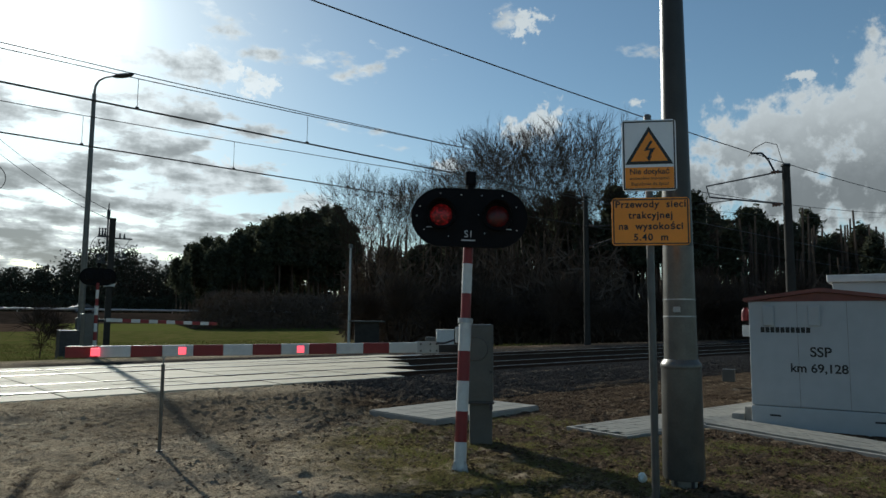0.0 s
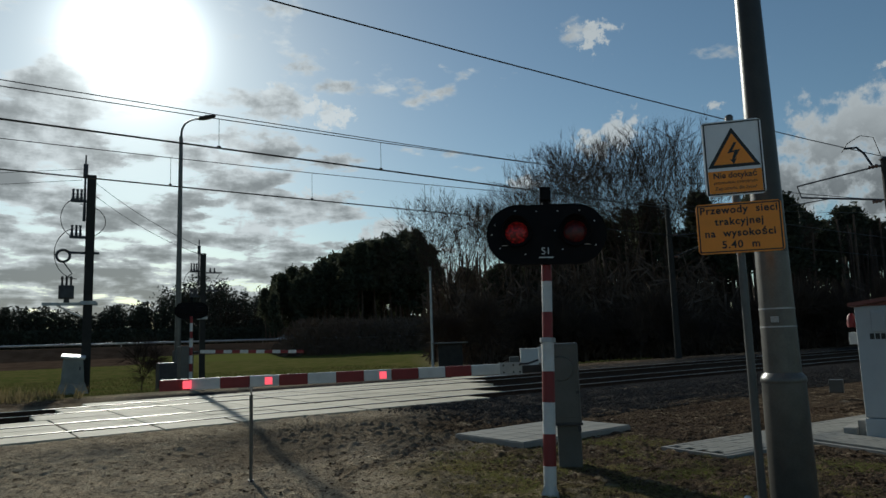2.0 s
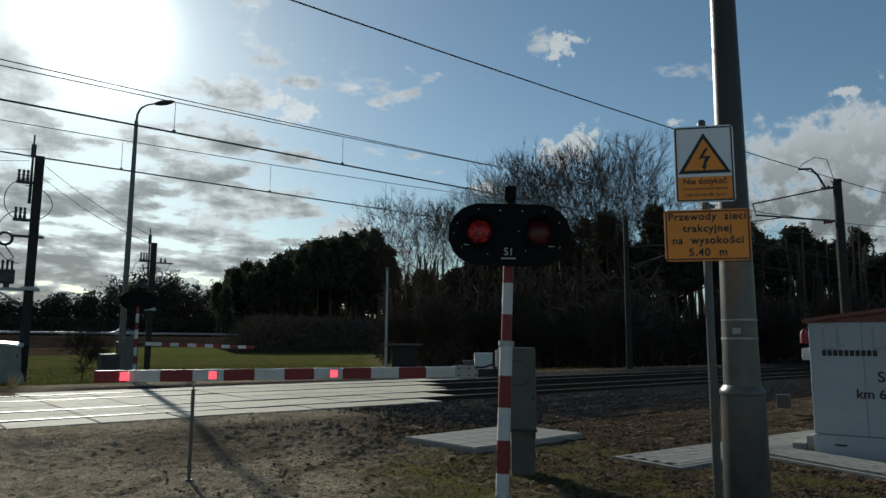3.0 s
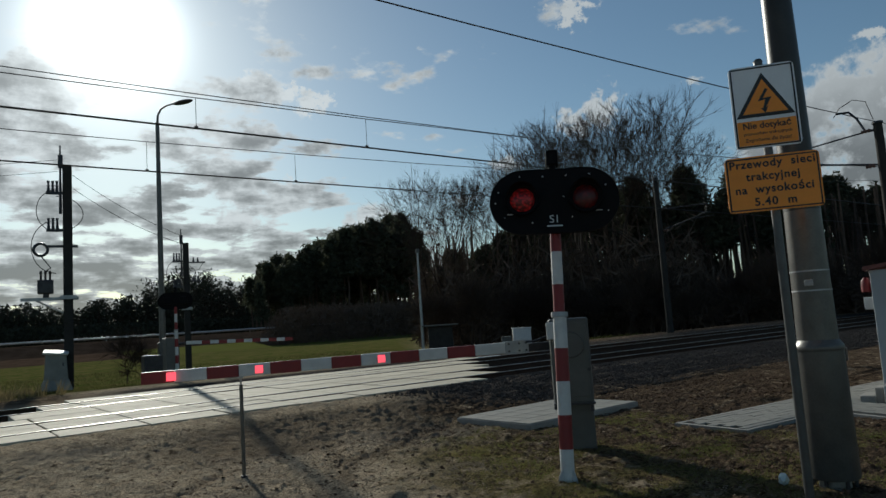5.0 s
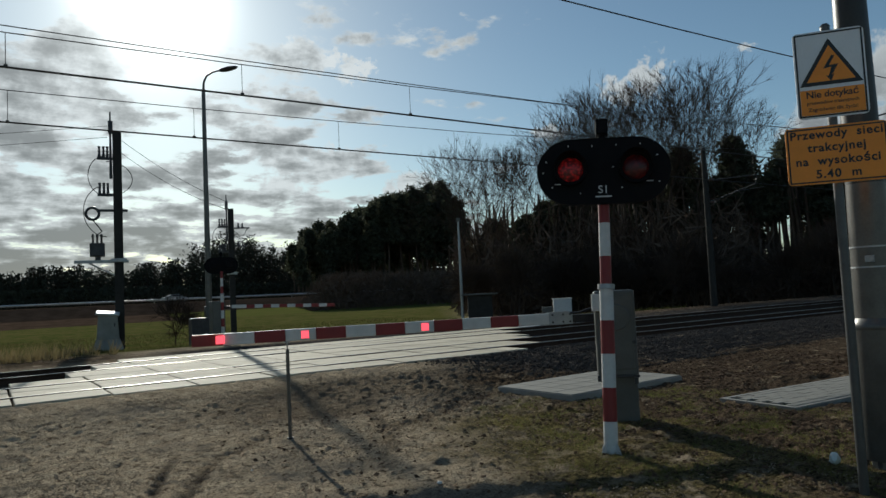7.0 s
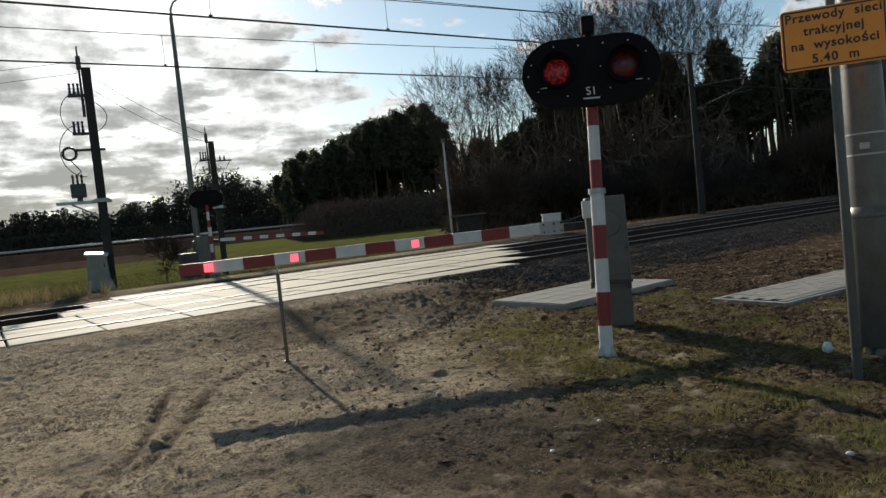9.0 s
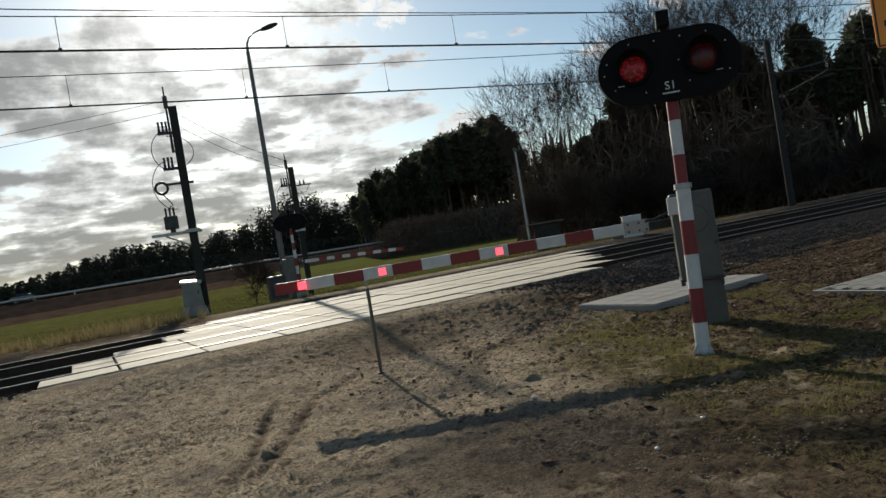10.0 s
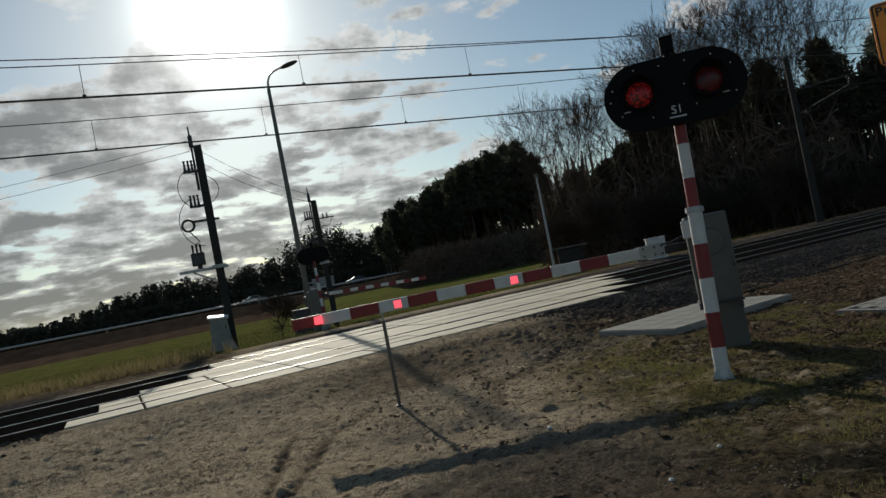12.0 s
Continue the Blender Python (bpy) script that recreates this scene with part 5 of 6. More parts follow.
def build_car(label, mat, x, van=False):
    t = thing("box_van" if van else "car", pose(x, 130, 2.2), label, "van" if van else "car", "vehicles on the far road")
    if van:
        bm = B()
        box(bm, -2.7, -1.0, 0.65, 1.2, 1.0, 2.55, 0.06)
        part("box_body", bm, mat, t)
        bm = B()
        box(bm, 1.25, -0.95, 0.5, 2.75, 0.95, 2.0, 0.2)
        cab = part("cab", bm, mat, t)
        bm = B()
        box(bm, 1.6, -0.965, 1.25, 2.4, 0.965, 1.8, 0.05)
        part("side_window", bm, "glass", cab)
        bm = B()
        box(bm, -2.6, -0.8, 0.4, 1.4, 0.8, 0.65)
        part("chassis", bm, "darkmetal", t)
        wheels, r = ((-1.7, 0.36), (1.9, 0.36)), 0.36
    else:
        bm = B()
        prof = [(-2.15, 0.35), (-2.2, 0.8), (-1.9, 1.0), (-1.35, 1.08), (-0.7, 1.45), (0.5, 1.47), (1.15, 1.02), (1.95, 0.86), (2.15, 0.6), (2.15, 0.35)]
        a = [[bm.verts.new((px, sy * (0.86 if pz < 1.1 else 0.68), pz)) for px, pz in prof] for sy in (-1, 1)]
        bm.faces.new(a[0])
        bm.faces.new(a[1][::-1])
        for k in range(len(prof)):
            bm.faces.new((a[0][k], a[0][(k + 1) % len(prof)], a[1][(k + 1) % len(prof)], a[1][k]))
        bmesh.ops.bevel(bm, geom=bm.edges[:], offset=0.04, segments=2, affect="EDGES")
        body = part("body", bm, mat, t)
        for sy in (-1, 1):
            bm = B()
            v = [bm.verts.new((px, sy * yy, pz)) for px, yy, pz in ((-1.2, 0.84, 1.10), (0.95, 0.84, 1.08), (0.42, 0.72, 1.40), (-0.65, 0.72, 1.40))]
            bm.faces.new(v)
            r = bmesh.ops.extrude_face_region(bm, geom=bm.faces[:])
            bmesh.ops.translate(bm, vec=(0, sy * 0.03, 0), verts=[q for q in r["geom"] if isinstance(q, bmesh.types.BMVert)])
            part("side_window", bm, "glass", body)
        wheels, r = ((-1.3, 0.32), (1.3, 0.32)), 0.32
    for wx, wz in wheels:
        for sy in (-1, 1):
            bm = B()
            tube(bm, [(wx, sy * (0.75 if van else 0.7), wz), (wx, sy * (0.98 if van else 0.9), wz)], r, 18)
            w = part("wheel", bm, "rubber", t)
            bm = B()
            tube(bm, [(wx, sy * (0.96 if van else 0.88), wz), (wx, sy * (0.99 if van else 0.91), wz)], r * 0.6, 14)
            part("rim", bm, "steel", w)
    return t


# vehicle, place along the road at a time, speed
VEHICLES = [(build_car("silver car on the distant road", "carwhite", 0), 8.0, 5.9, 19.0, 129.0), (build_car("white car on the distant road", "carwhite", 0), -14.3, 10.5, 26.0, 129.0),
            (build_car("dark car on the distant road", "cardark", 0), 6.0, 10.5, 26.0, 129.0), (build_car("dark car driving off on the distant road", "cardark", 0), 41.7, 0.3, 21.0, 129.0),
            (build_car("silver car on the far lane of the distant road", "carwhite", 0), 51.0, 2.3, -22.0, 132.5), (build_car("white box van on the distant road", "carwhite", 0, True), 54.0, 10.6, -11.2, 132.5)]


# ---- trees ----
def tube_raw(V, F, p, q, r0, r1, sides):
    d = (q - p).normalized()
    a = d.cross(Vector((0.31, 0.17, 0.93))).normalized()
    b = d.cross(a)
    k = len(V)
    for c, r in ((p, r0), (q, r1)):
        for i in range(sides):
            t = 2 * math.pi * i / sides
            V.append(c + (a * math.cos(t) + b * math.sin(t)) * r)
    for i in range(sides):
        j = (i + 1) % sides
        F.append((k + i, k + j, k + sides + j, k + sides + i))


def bare_tree(seed, h, spread=1.0, levels=7, low=0.3, thick=1.0):
    """Vertices and faces of trunk and of branches of a leafless tree, h high."""
    rng = random.Random(seed)
    TV, TF, BV, BF = [], [], [], []

    def twig(p, d, length):
        d = (d + Vector((rng.gauss(0, 0.35), rng.gauss(0, 0.35), rng.gauss(0.12, 0.25)))).normalized()
        a = d.cross(Vector((rng.gauss(0, 1), rng.gauss(0, 1), rng.gauss(0, 1)))).normalized() * rng.uniform(0.005, 0.010)
        k = len(BV)
        BV.extend([p - a, p + a, p + d * length])
        BF.append((k, k + 1, k + 2))

    def grow(p, d, length, r, level):
        n = 3 if level < 2 else 2
        for i in range(n):
            d = (d + Vector((rng.gauss(0, 0.10), rng.gauss(0, 0.10), rng.gauss(0.04, 0.05)))).normalized()
            q = p + d * (length / n)
            r1 = r * 0.85
            tube_raw(*((TV, TF) if level == 0 else (BV, BF)), p, q, r, r1, 7 if level == 0 else (4 if level < 3 else 3))
            if level > 2:
                for _ in range(2 if level > 4 else 1):
                    twig(p.lerp(q, rng.random()), d, rng.uniform(0.4, 1.0))
            if level in (1, 2, 3) and i < n - 1 and rng.random() < 0.45:
                fork(q, d, length * 0.62, r1 * 0.5, level + 2, 1)
            p, r = q, r1
        if level < levels:
            fork(p, d, length * rng.uniform(0.68, 0.84), r, level + 1, 3 if level < 1 or rng.random() < 0.3 else 2)
        else:
            for _ in range(5):
                twig(p, d, rng.uniform(0.5, 1.1))

    def fork(p, d, length, r, level, n):
        turn = rng.uniform(0, 2 * math.pi)
        for k in range(n):
            a = turn + 2 * math.pi * k / n + rng.gauss(0, 0.4)
            side = d.cross(Vector((math.cos(a), math.sin(a), 0.15))).normalized()
            nd = (d + side * rng.uniform(0.34, 0.66) * spread + Vector((0, 0, 0.07))).normalized()
            grow(p, nd, length, max(r * rng.uniform(0.57, 0.75), 0.011), min(level, levels))
    grow(Vector((0, 0, 0)), Vector((rng.gauss(0, 0.04), rng.gauss(0, 0.04), 1)).normalized(), h * low, 0.012 * h * thick, 0)
    tops = sorted(v.z for v in BV)
    k = h / tops[int(len(tops) * 0.995)]
    for vs in (TV, BV):
        for v in vs:
            v *= k
    for v in TV[:7]:
        v.z = -0.4
    return TV, TF, BV, BF


def pine_tree(seed, h, bare=0.5, wide=0.16):
    rng = random.Random(seed)
    TV, TF, BV, BF = [], [], [], []
    p = Vector((0, 0, -0.3))
    n = 6
    lean = Vector((rng.gauss(0, 0.02), rng.gauss(0, 0.02), 0))
    for i in range(n):
        q = Vector((lean.x * (i + 1) * h / n + rng.gauss(0, 0.06), lean.y * (i + 1) * h / n + rng.gauss(0, 0.06), h * 0.97 * (i + 1) / n))
        tube_raw(TV, TF, p, q, 0.014 * h * (1 - 0.14 * i), 0.014 * h * (1 - 0.14 * (i + 1)), 6)
        p = q
    for k in range(50):
        u = bare + (1 - bare) * (k + rng.random()) / 50
        w = wide * h * (1 - ((u - bare) / (1 - bare)) ** 1.6 * 0.82) * rng.uniform(0.35, 1.0)
        a = rng.uniform(0, 2 * math.pi)
        base = Vector((lean.x * u * h, lean.y * u * h, u * h))
        tip = base + Vector((math.cos(a) * w, math.sin(a) * w, w * rng.uniform(-0.1, 0.5)))
        tube_raw(TV, TF, base, tip, 0.035, 0.012, 3)
        for _ in range(5):
            c = base.lerp(tip, rng.uniform(0.5, 1.08)) + Vector((rng.gauss(0, 0.25), rng.gauss(0, 0.25), rng.gauss(0, 0.18)))
            s = 0.034 * h * rng.uniform(0.6, 1.2)
            for _ in range(13):
                o = c + Vector((rng.gauss(0, s * 0.7), rng.gauss(0, s * 0.7), rng.gauss(0, s * 0.5)))
                d1 = Vector((rng.gauss(0, 1), rng.gauss(0, 1), rng.gauss(0.3, 0.7))).normalized() * s * 0.85
                d2 = d1.cross(Vector((rng.gauss(0, 1), rng.gauss(0, 1), rng.gauss(0, 1)))).normalized() * s * 0.30
                i = len(BV)
                BV += [o - d1 * 0.6 + d2, o - d1 * 0.6 - d2, o + d1]
                BF.append((i, i + 1, i + 2))
    for k in range(10):
        u = rng.uniform(0.25, bare)
        a = rng.uniform(0, 6.28)
        b = Vector((lean.x * u * h, lean.y * u * h, u * h))
        tube_raw(TV, TF, b, b + Vector((math.cos(a), math.sin(a), rng.uniform(-0.2, 0.3))) * rng.uniform(0.5, 1.6), 0.025, 0.008, 3)
    return TV, TF, BV, BF


def tree_thing(name, data, mats, label, group):
    t = thing(name, pose(0, 0, 0), label, "tree", group)
    raw_mesh("trunk", data[0], data[1], mats[0], t)
    raw_mesh("crown", data[2], data[3], mats[1], t)
    return t


def at_scale(x, y, s, rz, z=0.0):
    return pose(x, y, z, 0, 0, rz) @ Matrix.Diagonal((s, s, s, 1))


def direction(px):
    """Unit direction over the ground for a bearing, degrees right of the crossing road."""
    return math.sin(radians(px)), math.cos(radians(px))


def build_woods():
    rng = random.Random(21)
    bare = [tree_thing("bare_tree", bare_tree(s, 18, sp, 6, low, th), ("bark", "twig"), "tall leafless tree at the edge of the wood", "wood by the line") for s, sp, low, th in ((1, 0.95, 0.27, 1.0), (2, 1.15, 0.22, 0.9), (5, 0.85, 0.30, 0.85), (8, 1.0, 0.24, 0.95))]
    pines = [tree_thing("pine_tree", pine_tree(s, 18, b, w), ("pinebark", "needle"), "tall dark pine with a bare lower trunk", "wood by the line") for s, b, w in ((11, 0.5, 0.14), (12, 0.58, 0.12), (13, 0.4, 0.15), (14, 0.66, 0.11))]
    shrubs = [tree_thing("shrub", bare_tree(s, 5, 1.3, 5, 0.12, 0.6), ("bark", "twig"), "leafless brown shrub at the edge of the wood", "undergrowth") for s in (31, 32)]
    used = set()

    def put(kinds, az, d, top, z=0.0):
        src = rng.choice(kinds)
        dx, dy = direction(az)
        h = 5.0 if src in shrubs else 18.0
        m = at_scale(dx * d, dy * d, top / h / (src.scale.x if src in used else 1.0), rng.uniform(0, 360), z - 0.35)
        if src in used:
            copy_thing(src, m)
        else:
            used.add(src)
            src.matrix_basis = m
    # height of the crowns of the wood over the eye, as a slope, by bearing
    leafless = ((34, 0.19), (35.5, 0.215), (41, 0.215), (44, 0.235), (46.5, 0.28), (50, 0.275), (53, 0.305), (56, 0.275), (57.5, 0.23), (60, 0.19))
    evergreen = ((21.5, 0.082), (22.5, 0.094), (24.5, 0.108), (27.3, 0.122), (30, 0.140), (33.8, 0.152), (35.3, 0.13), (36, 0.10), (40.4, 0.10), (41.5, 0.15), (45, 0.175), (57, 0.18), (63, 0.178), (66.6, 0.150), (70, 0.134), (72, 0.138), (76, 0.108), (92, 0.11))

    def slope(table, az):
        return float(np.interp(az, [a for a, _ in table], [b for _, b in table]))
    for k in range(15):
        az = 35.4 + k * 1.6 + rng.uniform(-0.35, 0.35)
        d = rng.uniform(56, 66)
        put(bare, az, d, 1.75 + d * slope(leafless, az) * rng.uniform(0.93, 1.02))
    for k in range(4):
        az = 43.0 + k * 3.6 + rng.uniform(-0.5, 0.5)
        d = rng.uniform(67, 82)
        put(bare, az, d, 1.75 + d * slope(leafless, az) * rng.uniform(0.82, 0.96))
    for az, d, top in ((61.5, 64, 12.0), (64.0, 66, 11.0), (69, 70, 10.5), (73.5, 66, 9.5), (75.5, 64, 9.0), (36.2, 88, 12.0)):
        put(bare, az, d, top)
    # pines of the wood beside the line
    for k in range(92):
        az = 36.5 + 55 * (k + rng.random()) / 92
        d = rng.uniform(60, 90)
        put(pines, az, d, (1.75 + d * slope(evergreen, az)) * rng.uniform(0.72, 1.03))
    # dark pines beyond the road
    for k in range(84):
        az = 21.6 + 14.2 * (k + rng.random()) / 84
        d = rng.uniform(140, 175) / max(0.8, math.cos(radians(az)))
        put(pines, az, d, (1.75 + d * slope(evergreen, az)) * rng.uniform(0.76, 1.05), -0.2)
    for k in range(56):
        az = rng.uniform(35.5, 88)
        put(shrubs, az, rng.uniform(48, 58), rng.uniform(3.0, 6.0))
    # single small bare tree in the field
    put(shrubs, 12.6, 29.5, 2.6)
    put(shrubs, 13.6, 31, 1.8)


def build_far_woods():
    """Continuous far woods as one mass of trunks and foliage."""
    rng = random.Random(5)
    TV, TF, V, F = [], [], [], []
    for k in range(1700):
        core = k < 1150
        x = rng.uniform(-130, 150) if core else rng.uniform(-420, 330)
        y = rng.uniform(212, 250)
        h = (13.5 + 3.0 * math.sin(x * 0.03) + 2.0 * math.sin(x * 0.11)) * rng.uniform(0.75, 1.1)
        h *= 0.80 if x < 40 else (1.0 if x < 60 else 1.25)
        tube_raw(TV, TF, Vector((x, y, -0.5)), Vector((x, y, h * 0.9)), 0.22, 0.08, 4)
        for _ in range(190 if core else 60):
            u = rng.uniform(0.0, 1.0) ** 0.9
            w = h * 0.2 * (1.15 - u)
            o = Vector((x + rng.gauss(0, w), y + rng.gauss(0, w), u * h))
            d1 = Vector((rng.gauss(0, 1), rng.gauss(0, 1), rng.gauss(0.4, 0.8))).normalized() * rng.uniform(0.3, 0.75)
            d2 = d1.cross(Vector((rng.gauss(0, 1), rng.gauss(0, 1), rng.gauss(0, 1)))).normalized() * rng.uniform(0.15, 0.36)
            i = len(V)
            V.extend([o - d1 * 0.6 + d2, o - d1 * 0.6 - d2, o + d1])
            F.append((i, i + 1, i + 2))
    for k in range(26000):
        o = Vector((rng.uniform(-130, 150), rng.uniform(205, 213), 7.5 * rng.random() ** 1.3))
        d1 = Vector((rng.gauss(0, 1), rng.gauss(0, 0.5), rng.gauss(0.6, 0.8))).normalized() * rng.uniform(0.4, 0.9)
        d2 = d1.cross(Vector((rng.gauss(0, 1), 1, rng.gauss(0, 1)))).normalized() * rng.uniform(0.12, 0.4)
        i = len(V)
        V.extend([o - d1 + d2, o - d1 - d2, o + d1])
        F.append((i, i + 1, i + 2))
    t = thing("far_woods", pose(0, 0, 0), "dark continuous woods on the horizon", "woods", kind="stuff")
    raw_mesh("trunks", TV, TF, "bark", t)["kind"] = "stuff"
    raw_mesh("foliage", V, F, "far_needle", t)["kind"] = "stuff"


def build_understorey():
    """Tangle of thin stems, twigs and young growth inside the wood."""
    rng = random.Random(77)
    V, F = [], []
    for k in range(70000):
        az = rng.uniform(35.0, 92)
        d = rng.uniform(55, 92) if az > 37.5 else rng.uniform(62, 92)
        top = 9.0 if az < 58 else 3.6 + (2.0 if k % 5 == 0 else 0)
        dx, dy = direction(az)
        z = top * rng.random() ** 1.15 * (0.75 + 0.25 * math.sin(az * 1.9) * math.sin(az * 0.7 + d))
        o = Vector((dx * d, dy * d, z - 0.3))
        d1 = Vector((rng.gauss(0, 0.6), rng.gauss(0, 0.6), rng.gauss(0.5, 0.8))).normalized() * rng.uniform(0.6, 1.6)
        d2 = d1.cross(Vector((rng.gauss(0, 1), rng.gauss(0, 1), rng.gauss(0, 1)))).normalized() * rng.uniform(0.02, 0.08)
        i = len(V)
        V.extend([o - d1 + d2, o - d1 - d2, o + d1])
        F.append((i, i + 1, i + 2))
    tagged(raw_mesh("understorey", V, F, "brush"), "dark leafless undergrowth inside the wood", "undergrowth", kind="stuff")
    V, F = [], []
    for k in range(1000):
        az = rng.uniform(36, 92)
        d = rng.uniform(60, 105)
        dx, dy = direction(az)
        p = Vector((dx * d, dy * d, -0.5))
        tube_raw(V, F, p, p + Vector((rng.gauss(0, 0.3), rng.gauss(0, 0.3), rng.uniform(7, 11))), 0.15, 0.07, 4)
    tagged(raw_mesh("wood_stems", V, F, "pinebark"), "crowd of thin pine stems inside the wood", "trunks", kind="stuff")


def build_roadside_brush():
    rng = random.Random(91)
    V, F = [], []
    for k in range(30000):
        x = rng.uniform(47, 135)
        o = Vector((x, rng.uniform(110, 119), (6.6 * min(1, (x - 46.5) / 5)) * rng.random() ** 1.1 - 0.6))
        d1 = Vector((rng.gauss(0, 0.7), rng.gauss(0, 0.5), rng.gauss(0.7, 0.7))).normalized() * rng.uniform(0.4, 1.0)
        d2 = d1.cross(Vector((rng.gauss(0, 1), 1, rng.gauss(0, 1)))).normalized() * rng.uniform(0.03, 0.12)
        i = len(V)
        V.extend([o - d1 + d2, o - d1 - d2, o + d1])
        F.append((i, i + 1, i + 2))
    tagged(raw_mesh("roadside_brush", V, F, "brush"), "dark leafless brush along the distant road", "bushes", kind="stuff")


build_roadside_brush()
build_woods()
build_far_woods()
build_understorey()


# ---- grass, litter and stones ----
def blades(name, n, place, height, mat, label, seed, width=0.006, lean=0.35):
    rng = random.Random(seed)
    V, F = [], []
    while len(F) < n:
        x, y, dens = place(rng)
        if rng.random() > dens:
            continue
        z = float(ground_height(np.array(x), np.array(y)))
        for _ in range(4):
            h = height * rng.uniform(0.4, 1.2)
            a = rng.uniform(0, 6.28)
            bx, by = x + rng.gauss(0, 0.03), y + rng.gauss(0, 0.03)
            lx, ly = rng.gauss(0, lean) * h, rng.gauss(0, lean) * h
            i = len(V)
            V.extend([(bx - math.cos(a) * width, by - math.sin(a) * width, z - 0.02), (bx + math.cos(a) * width, by + math.sin(a) * width, z - 0.02), (bx + lx, by + ly, z + h)])
            F.append((i, i + 1, i + 2))
    return tagged(raw_mesh(name, V, F, mat), label, "grass", kind="stuff")


def clump(x, y, f=1.3):
    return noise.noise(Vector((x * f, y * f, 3.1)))


def lawn(rng):
    x, y = rng.uniform(2.0, 8), rng.uniform(-1.5, 6.8)
    d = max(0.0, min(1.0, (x - 0.44 * (y - 2) - 2.7) / 1.0)) * max(0.0, min(1.0, 0.30 + 2.2 * clump(x, y, 2.0)))
    return x, y, d


def verge(rng):
    x, y = rng.uniform(-30, 3.2), rng.uniform(20.3, 30)
    return x, y, max(0.0, 0.15 + clump(x, y, 0.5) + 0.6 * clump(x, y, 1.7))


def meadow(rng):
    x, y = rng.uniform(-25, 32), 24 + 34 * rng.random() ** 1.5
    return x, y, 1.0


blades("grass", 60000, lawn, 0.034, "grass", "short patchy grass and moss by the signal", 41, 0.004, 0.9)
blades("dry_lawn", 60000, lawn, 0.022, "stem", "dry flattened grass stems", 42, 0.004, 1.6)
blades("dry_grass", 15000, verge, 0.42, "straw", "tall dry grass along the far side of the line", 43, 0.014)
blades("meadow", 60000, meadow, 0.13, "meadow", "green meadow grass beyond the line", 44, 0.02)


def scatter(name, n, place, size, mat, label, category, seed, flat=1.0):
    """Small stones or flakes, each an irregular octahedron."""
    rng = random.Random(seed)
    V, F = [], []
    octa = [(1, 0, 0), (0, 1, 0), (-1, 0, 0), (0, -1, 0), (0, 0, 1), (0, 0, -1)]
    of = [(0, 1, 4), (1, 2, 4), (2, 3, 4), (3, 0, 4), (1, 0, 5), (2, 1, 5), (3, 2, 5), (0, 3, 5)]
    for _ in range(n):
        x, y, z = place(rng)
        s = size * rng.uniform(0.45, 1.35)
        q = Euler((rng.uniform(-0.5, 0.5), rng.uniform(-0.5, 0.5), rng.uniform(0, 6.28))).to_matrix()
        i = len(V)
        for c in octa:
            v = q @ Vector((c[0] * s * rng.uniform(0.6, 1.2), c[1] * s * rng.uniform(0.6, 1.2), c[2] * s * flat * rng.uniform(0.6, 1.1)))
            V.append((x + v.x, y + v.y, z + v.z))
        F += [tuple(i + w for w in f) for f in of]
    return tagged(raw_mesh(name, V, F, mat), label, category, kind="stuff")


def ballast_place(rng):
    while True:
        x, y = rng.uniform(-9, 32), rng.choice((rng.uniform(9.3, 11.5), rng.uniform(9.3, 19.0)))
        edge = (-0.6 + (y - 11) * 0.42, 9.6 + (y - 11) * 0.75)
        if edge[0] < x < edge[1] or (y < 10.4 and x < 10 and rng.random() < 0.93):
            continue
        c = min(abs(y - TRACKS[0]), abs(y - TRACKS[1]))
        z = 0.05 if c < 1.75 else max(-0.1 + 0.15, 0.05 - (c - 1.75) * 0.2)
        if y < 10.7:
            z = float(ground_height(np.array(x), np.array(y))) + 0.01
        return x, y, z


def litter_place(rng):
    while True:
        x, y = rng.uniform(2.0, 13), rng.uniform(-1, 7.6)
        if rng.random() < min(1, max(0.12, (x - 0.15 * y - 3.4) / 2)):
            if (7.2 < x < 13 and 3.6 < y < 4.95) or (-(x - 9.8) * 0.9681 + (y - 3.95) * 0.2504 < 0.9 and -2.6 < (x - 9.8) and y < 4 and x > 8.2):
                continue
            return x, y, float(ground_height(np.array(x), np.array(y))) + 0.012


def shoulder_place(rng):
    while True:
        x, y = rng.uniform(6.4, 24), rng.uniform(7.8, 11.2)
        if x + 0.35 * (y - 9) > 6.8 + rng.random() * 1.2 and not (y > 10.6 and x < 9.7):
            return x, y, float(ground_height(np.array(x), np.array(y))) + 0.012


def clod_place(rng):
    while True:
        x, y = rng.uniform(-3, 7), rng.uniform(2, 10.6)
        if clump(x, y, 1.1) + 0.4 * clump(x, y, 4.0) > rng.uniform(-0.1, 0.4):
            break
    return x, y, float(ground_height(np.array(x), np.array(y))) + 0.004


scatter("ballast_stones", 15000, ballast_place, 0.034, "stone", "loose grey ballast stones beside the rails", "stones", 51, 0.8)
scatter("shoulder_stones", 16000, shoulder_place, 0.03, "stone", "dark grey ballast stones spread on the slope to the line", "stones", 54, 0.8)
scatter("leaf_litter", 22000, litter_place, 0.022, "leaf", "brown fallen leaves on dark soil", "leaves", 52, 0.18)
scatter("lumps", 4000, clod_place, 0.011, "clod", "loose lumps of dry soil on the sand", "soil", 55, 0.6)
scatter("clods", 30000, clod_place, 0.007, "clod", "small clods and pebbles on the sand", "pebbles", 53, 0.7)

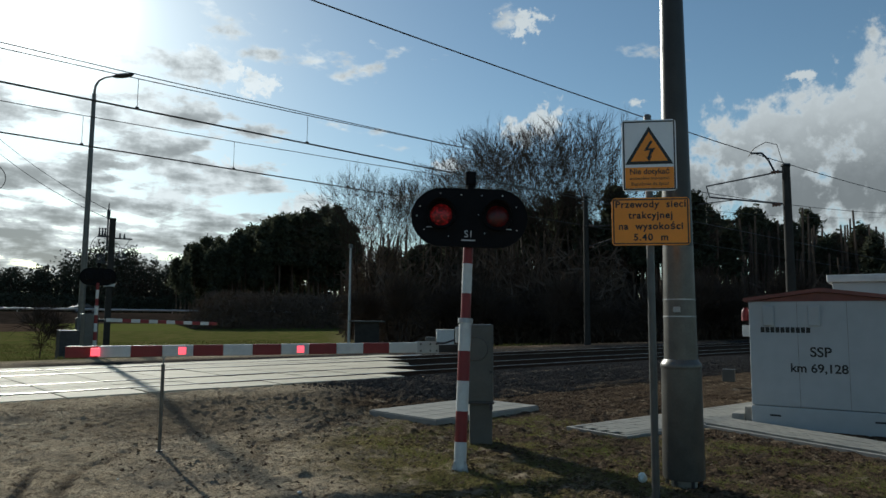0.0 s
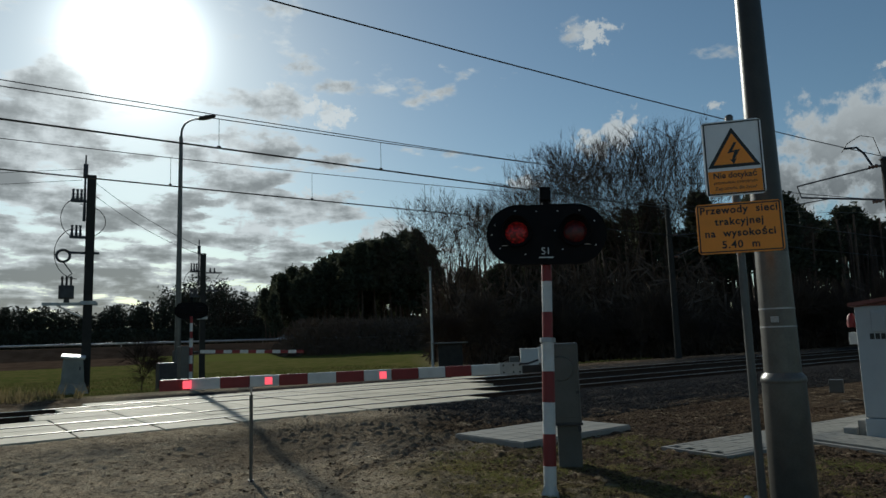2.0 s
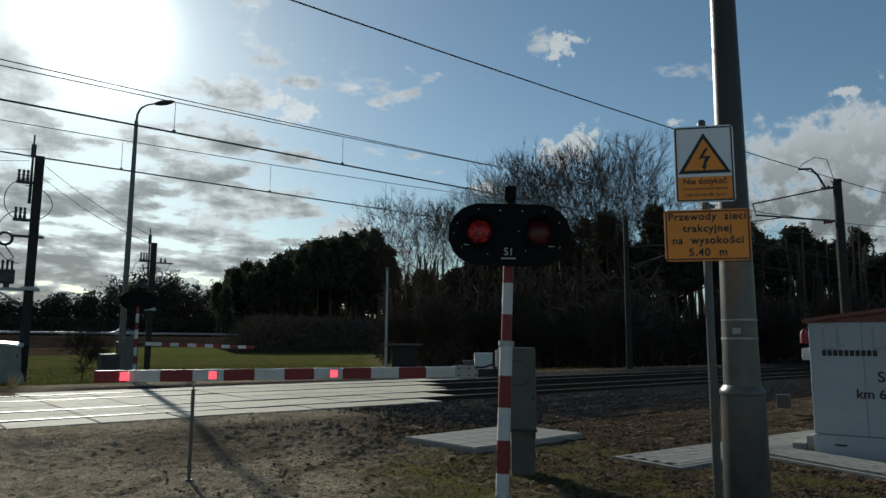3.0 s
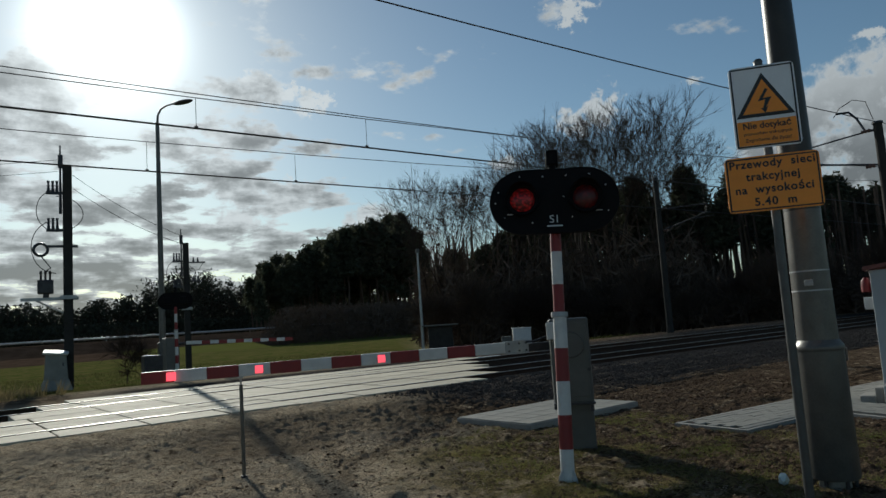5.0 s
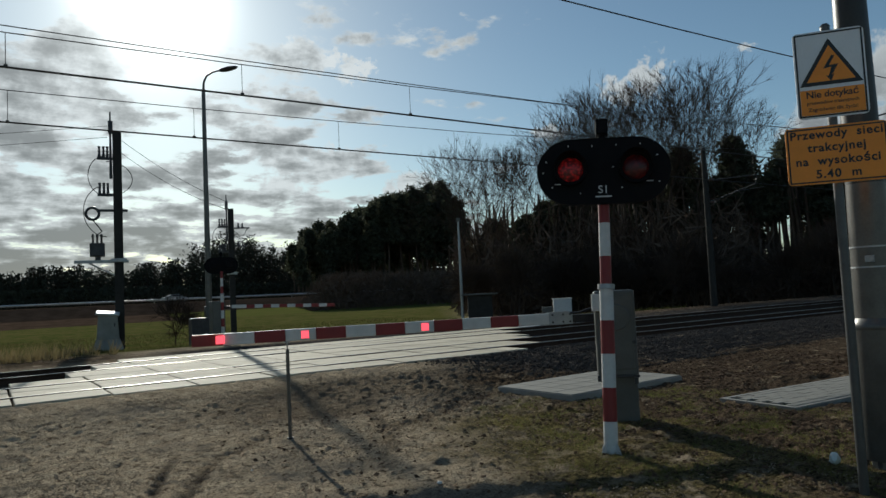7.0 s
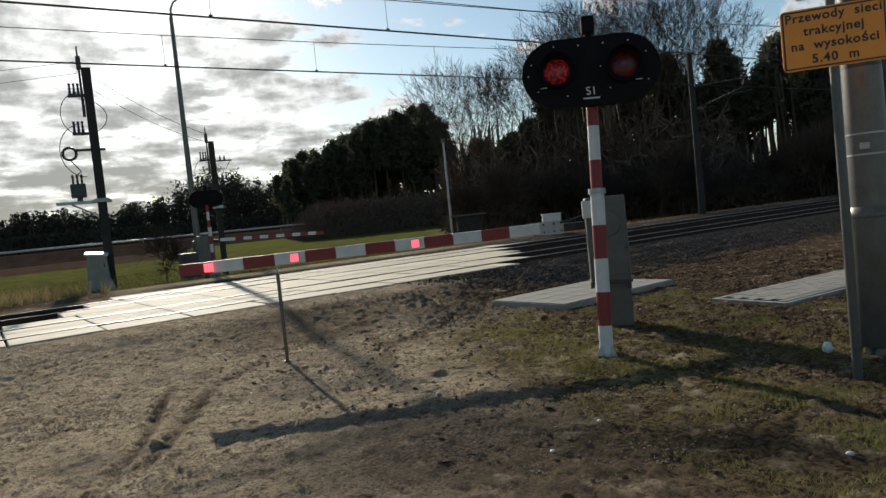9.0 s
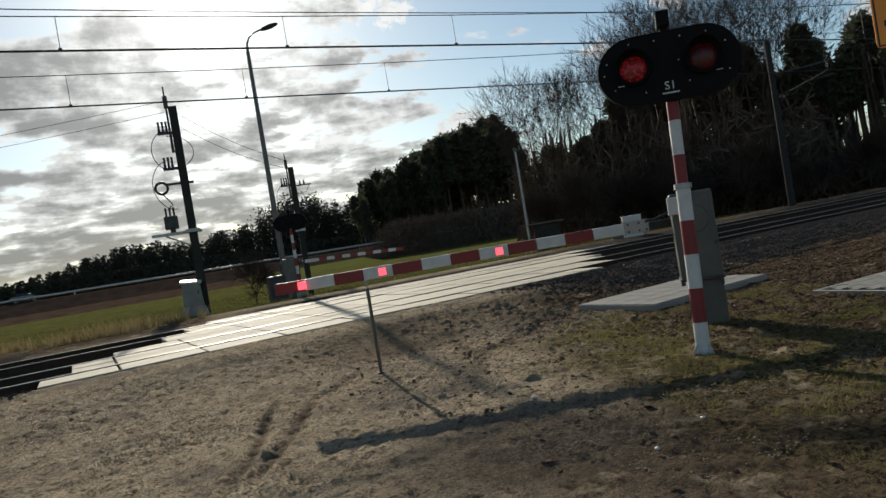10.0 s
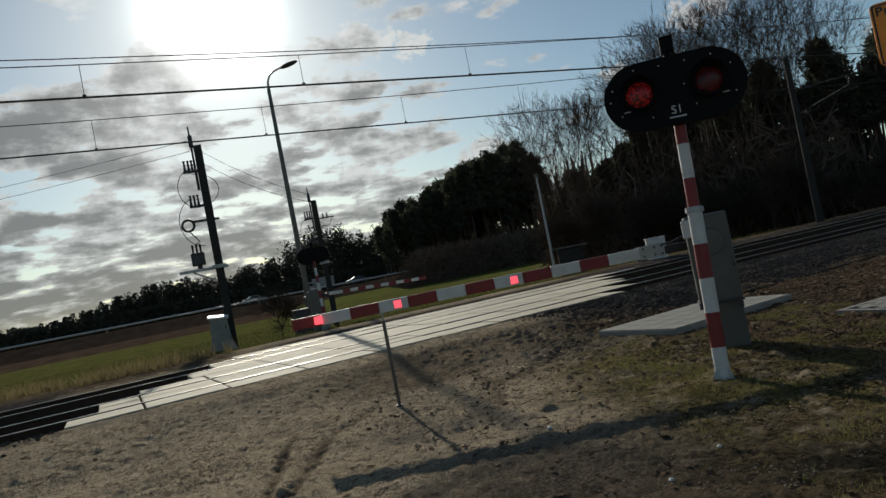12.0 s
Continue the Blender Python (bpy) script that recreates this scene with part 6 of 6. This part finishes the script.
bm = B()
bmesh.ops.create_icosphere(bm, subdivisions=2, radius=0.05, matrix=Matrix.Diagonal((1.0, 0.7, 1.0, 1)))
rr = random.Random(2)
for v in bm.verts:
    v.co *= rr.uniform(0.75, 1.2)
tagged(part("plastic_scrap", bm, "plastic", None, m=pose(5.36, 2.50, 0.04)), "crumpled pale plastic scrap lying on the grass", "litter")


me = None
for x, y, r in ((2.54, 2.56, 0.016), (2.86, 4.15, 0.022), (3.08, 2.72, 0.016), (3.41, 1.42, 0.02), (1.9, 5.6, 0.012)):
    if me is None:
        bm = B()
        bmesh.ops.create_icosphere(bm, subdivisions=2, radius=1.0)
        for v in bm.verts:
            v.co = Vector((v.co.x * rr.uniform(0.8, 1.2), v.co.y * rr.uniform(0.6, 1.0), v.co.z * 0.6))
        ob = part("pebble", bm, "white")
        me = ob.data
    else:
        ob = new("pebble", me)
    ob.matrix_basis = at_scale(x, y, r, 40 * x, 0.012)
    tagged(ob, "small white pebble lying on the ground", "pebble", "white pebbles")

bm = B()
box(bm, -0.6, -0.15, 0.0, 0.6, 0.15, 0.09, 0.02)
tagged(part("track_cover", bm, "white", None, m=pose(16.1, 18.75, 0.05)), "pale flat cover lying beside the far track", "cover")


# ---- what moves ----
def motions():
    # flashing signal lamps: each ball turns its lit, fading, unlit third forward, once a second, in turn
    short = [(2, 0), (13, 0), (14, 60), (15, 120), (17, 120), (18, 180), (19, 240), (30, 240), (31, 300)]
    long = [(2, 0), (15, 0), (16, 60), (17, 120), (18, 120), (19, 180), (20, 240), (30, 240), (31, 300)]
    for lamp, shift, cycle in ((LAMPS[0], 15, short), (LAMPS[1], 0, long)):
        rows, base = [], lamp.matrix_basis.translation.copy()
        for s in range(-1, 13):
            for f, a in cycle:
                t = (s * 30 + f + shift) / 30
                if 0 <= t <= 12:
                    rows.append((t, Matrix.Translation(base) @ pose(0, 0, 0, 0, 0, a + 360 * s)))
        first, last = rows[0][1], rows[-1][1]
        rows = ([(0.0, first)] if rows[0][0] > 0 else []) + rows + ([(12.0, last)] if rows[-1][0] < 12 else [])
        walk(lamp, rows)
    # arm lamps: glowing face turned forward half a second, away half a second
    for lamp in ARM_LAMPS[1:]:
        base = lamp.matrix_basis.translation.copy()
        rows = []
        for s in range(0, 13):
            for f, a in ((0, 0), (13, 0), (14, 60), (15, 120), (16, 180), (27, 180), (28, 240), (29, 300)):
                t = (s * 30 + f) / 30
                if t <= 12:
                    rows.append((t, Matrix.Translation(base) @ pose(0, 0, 0, 0, 0, a + 360 * s)))
        walk(lamp, rows)
    for car, x, t0, v, y in VEHICLES:
        turn = 0 if v > 0 else 180
        rows = []
        for k in range(0, 25):
            t = k / 2
            px = x + (-27.0 if v == -11.2 and t < t0 else v) * (t - t0)  # the van slows down
            rows.append((t, pose(px, y + 3 * math.sin(px * 0.006), 2.2, 0, 0, turn)))
        walk(car, rows)


motions()
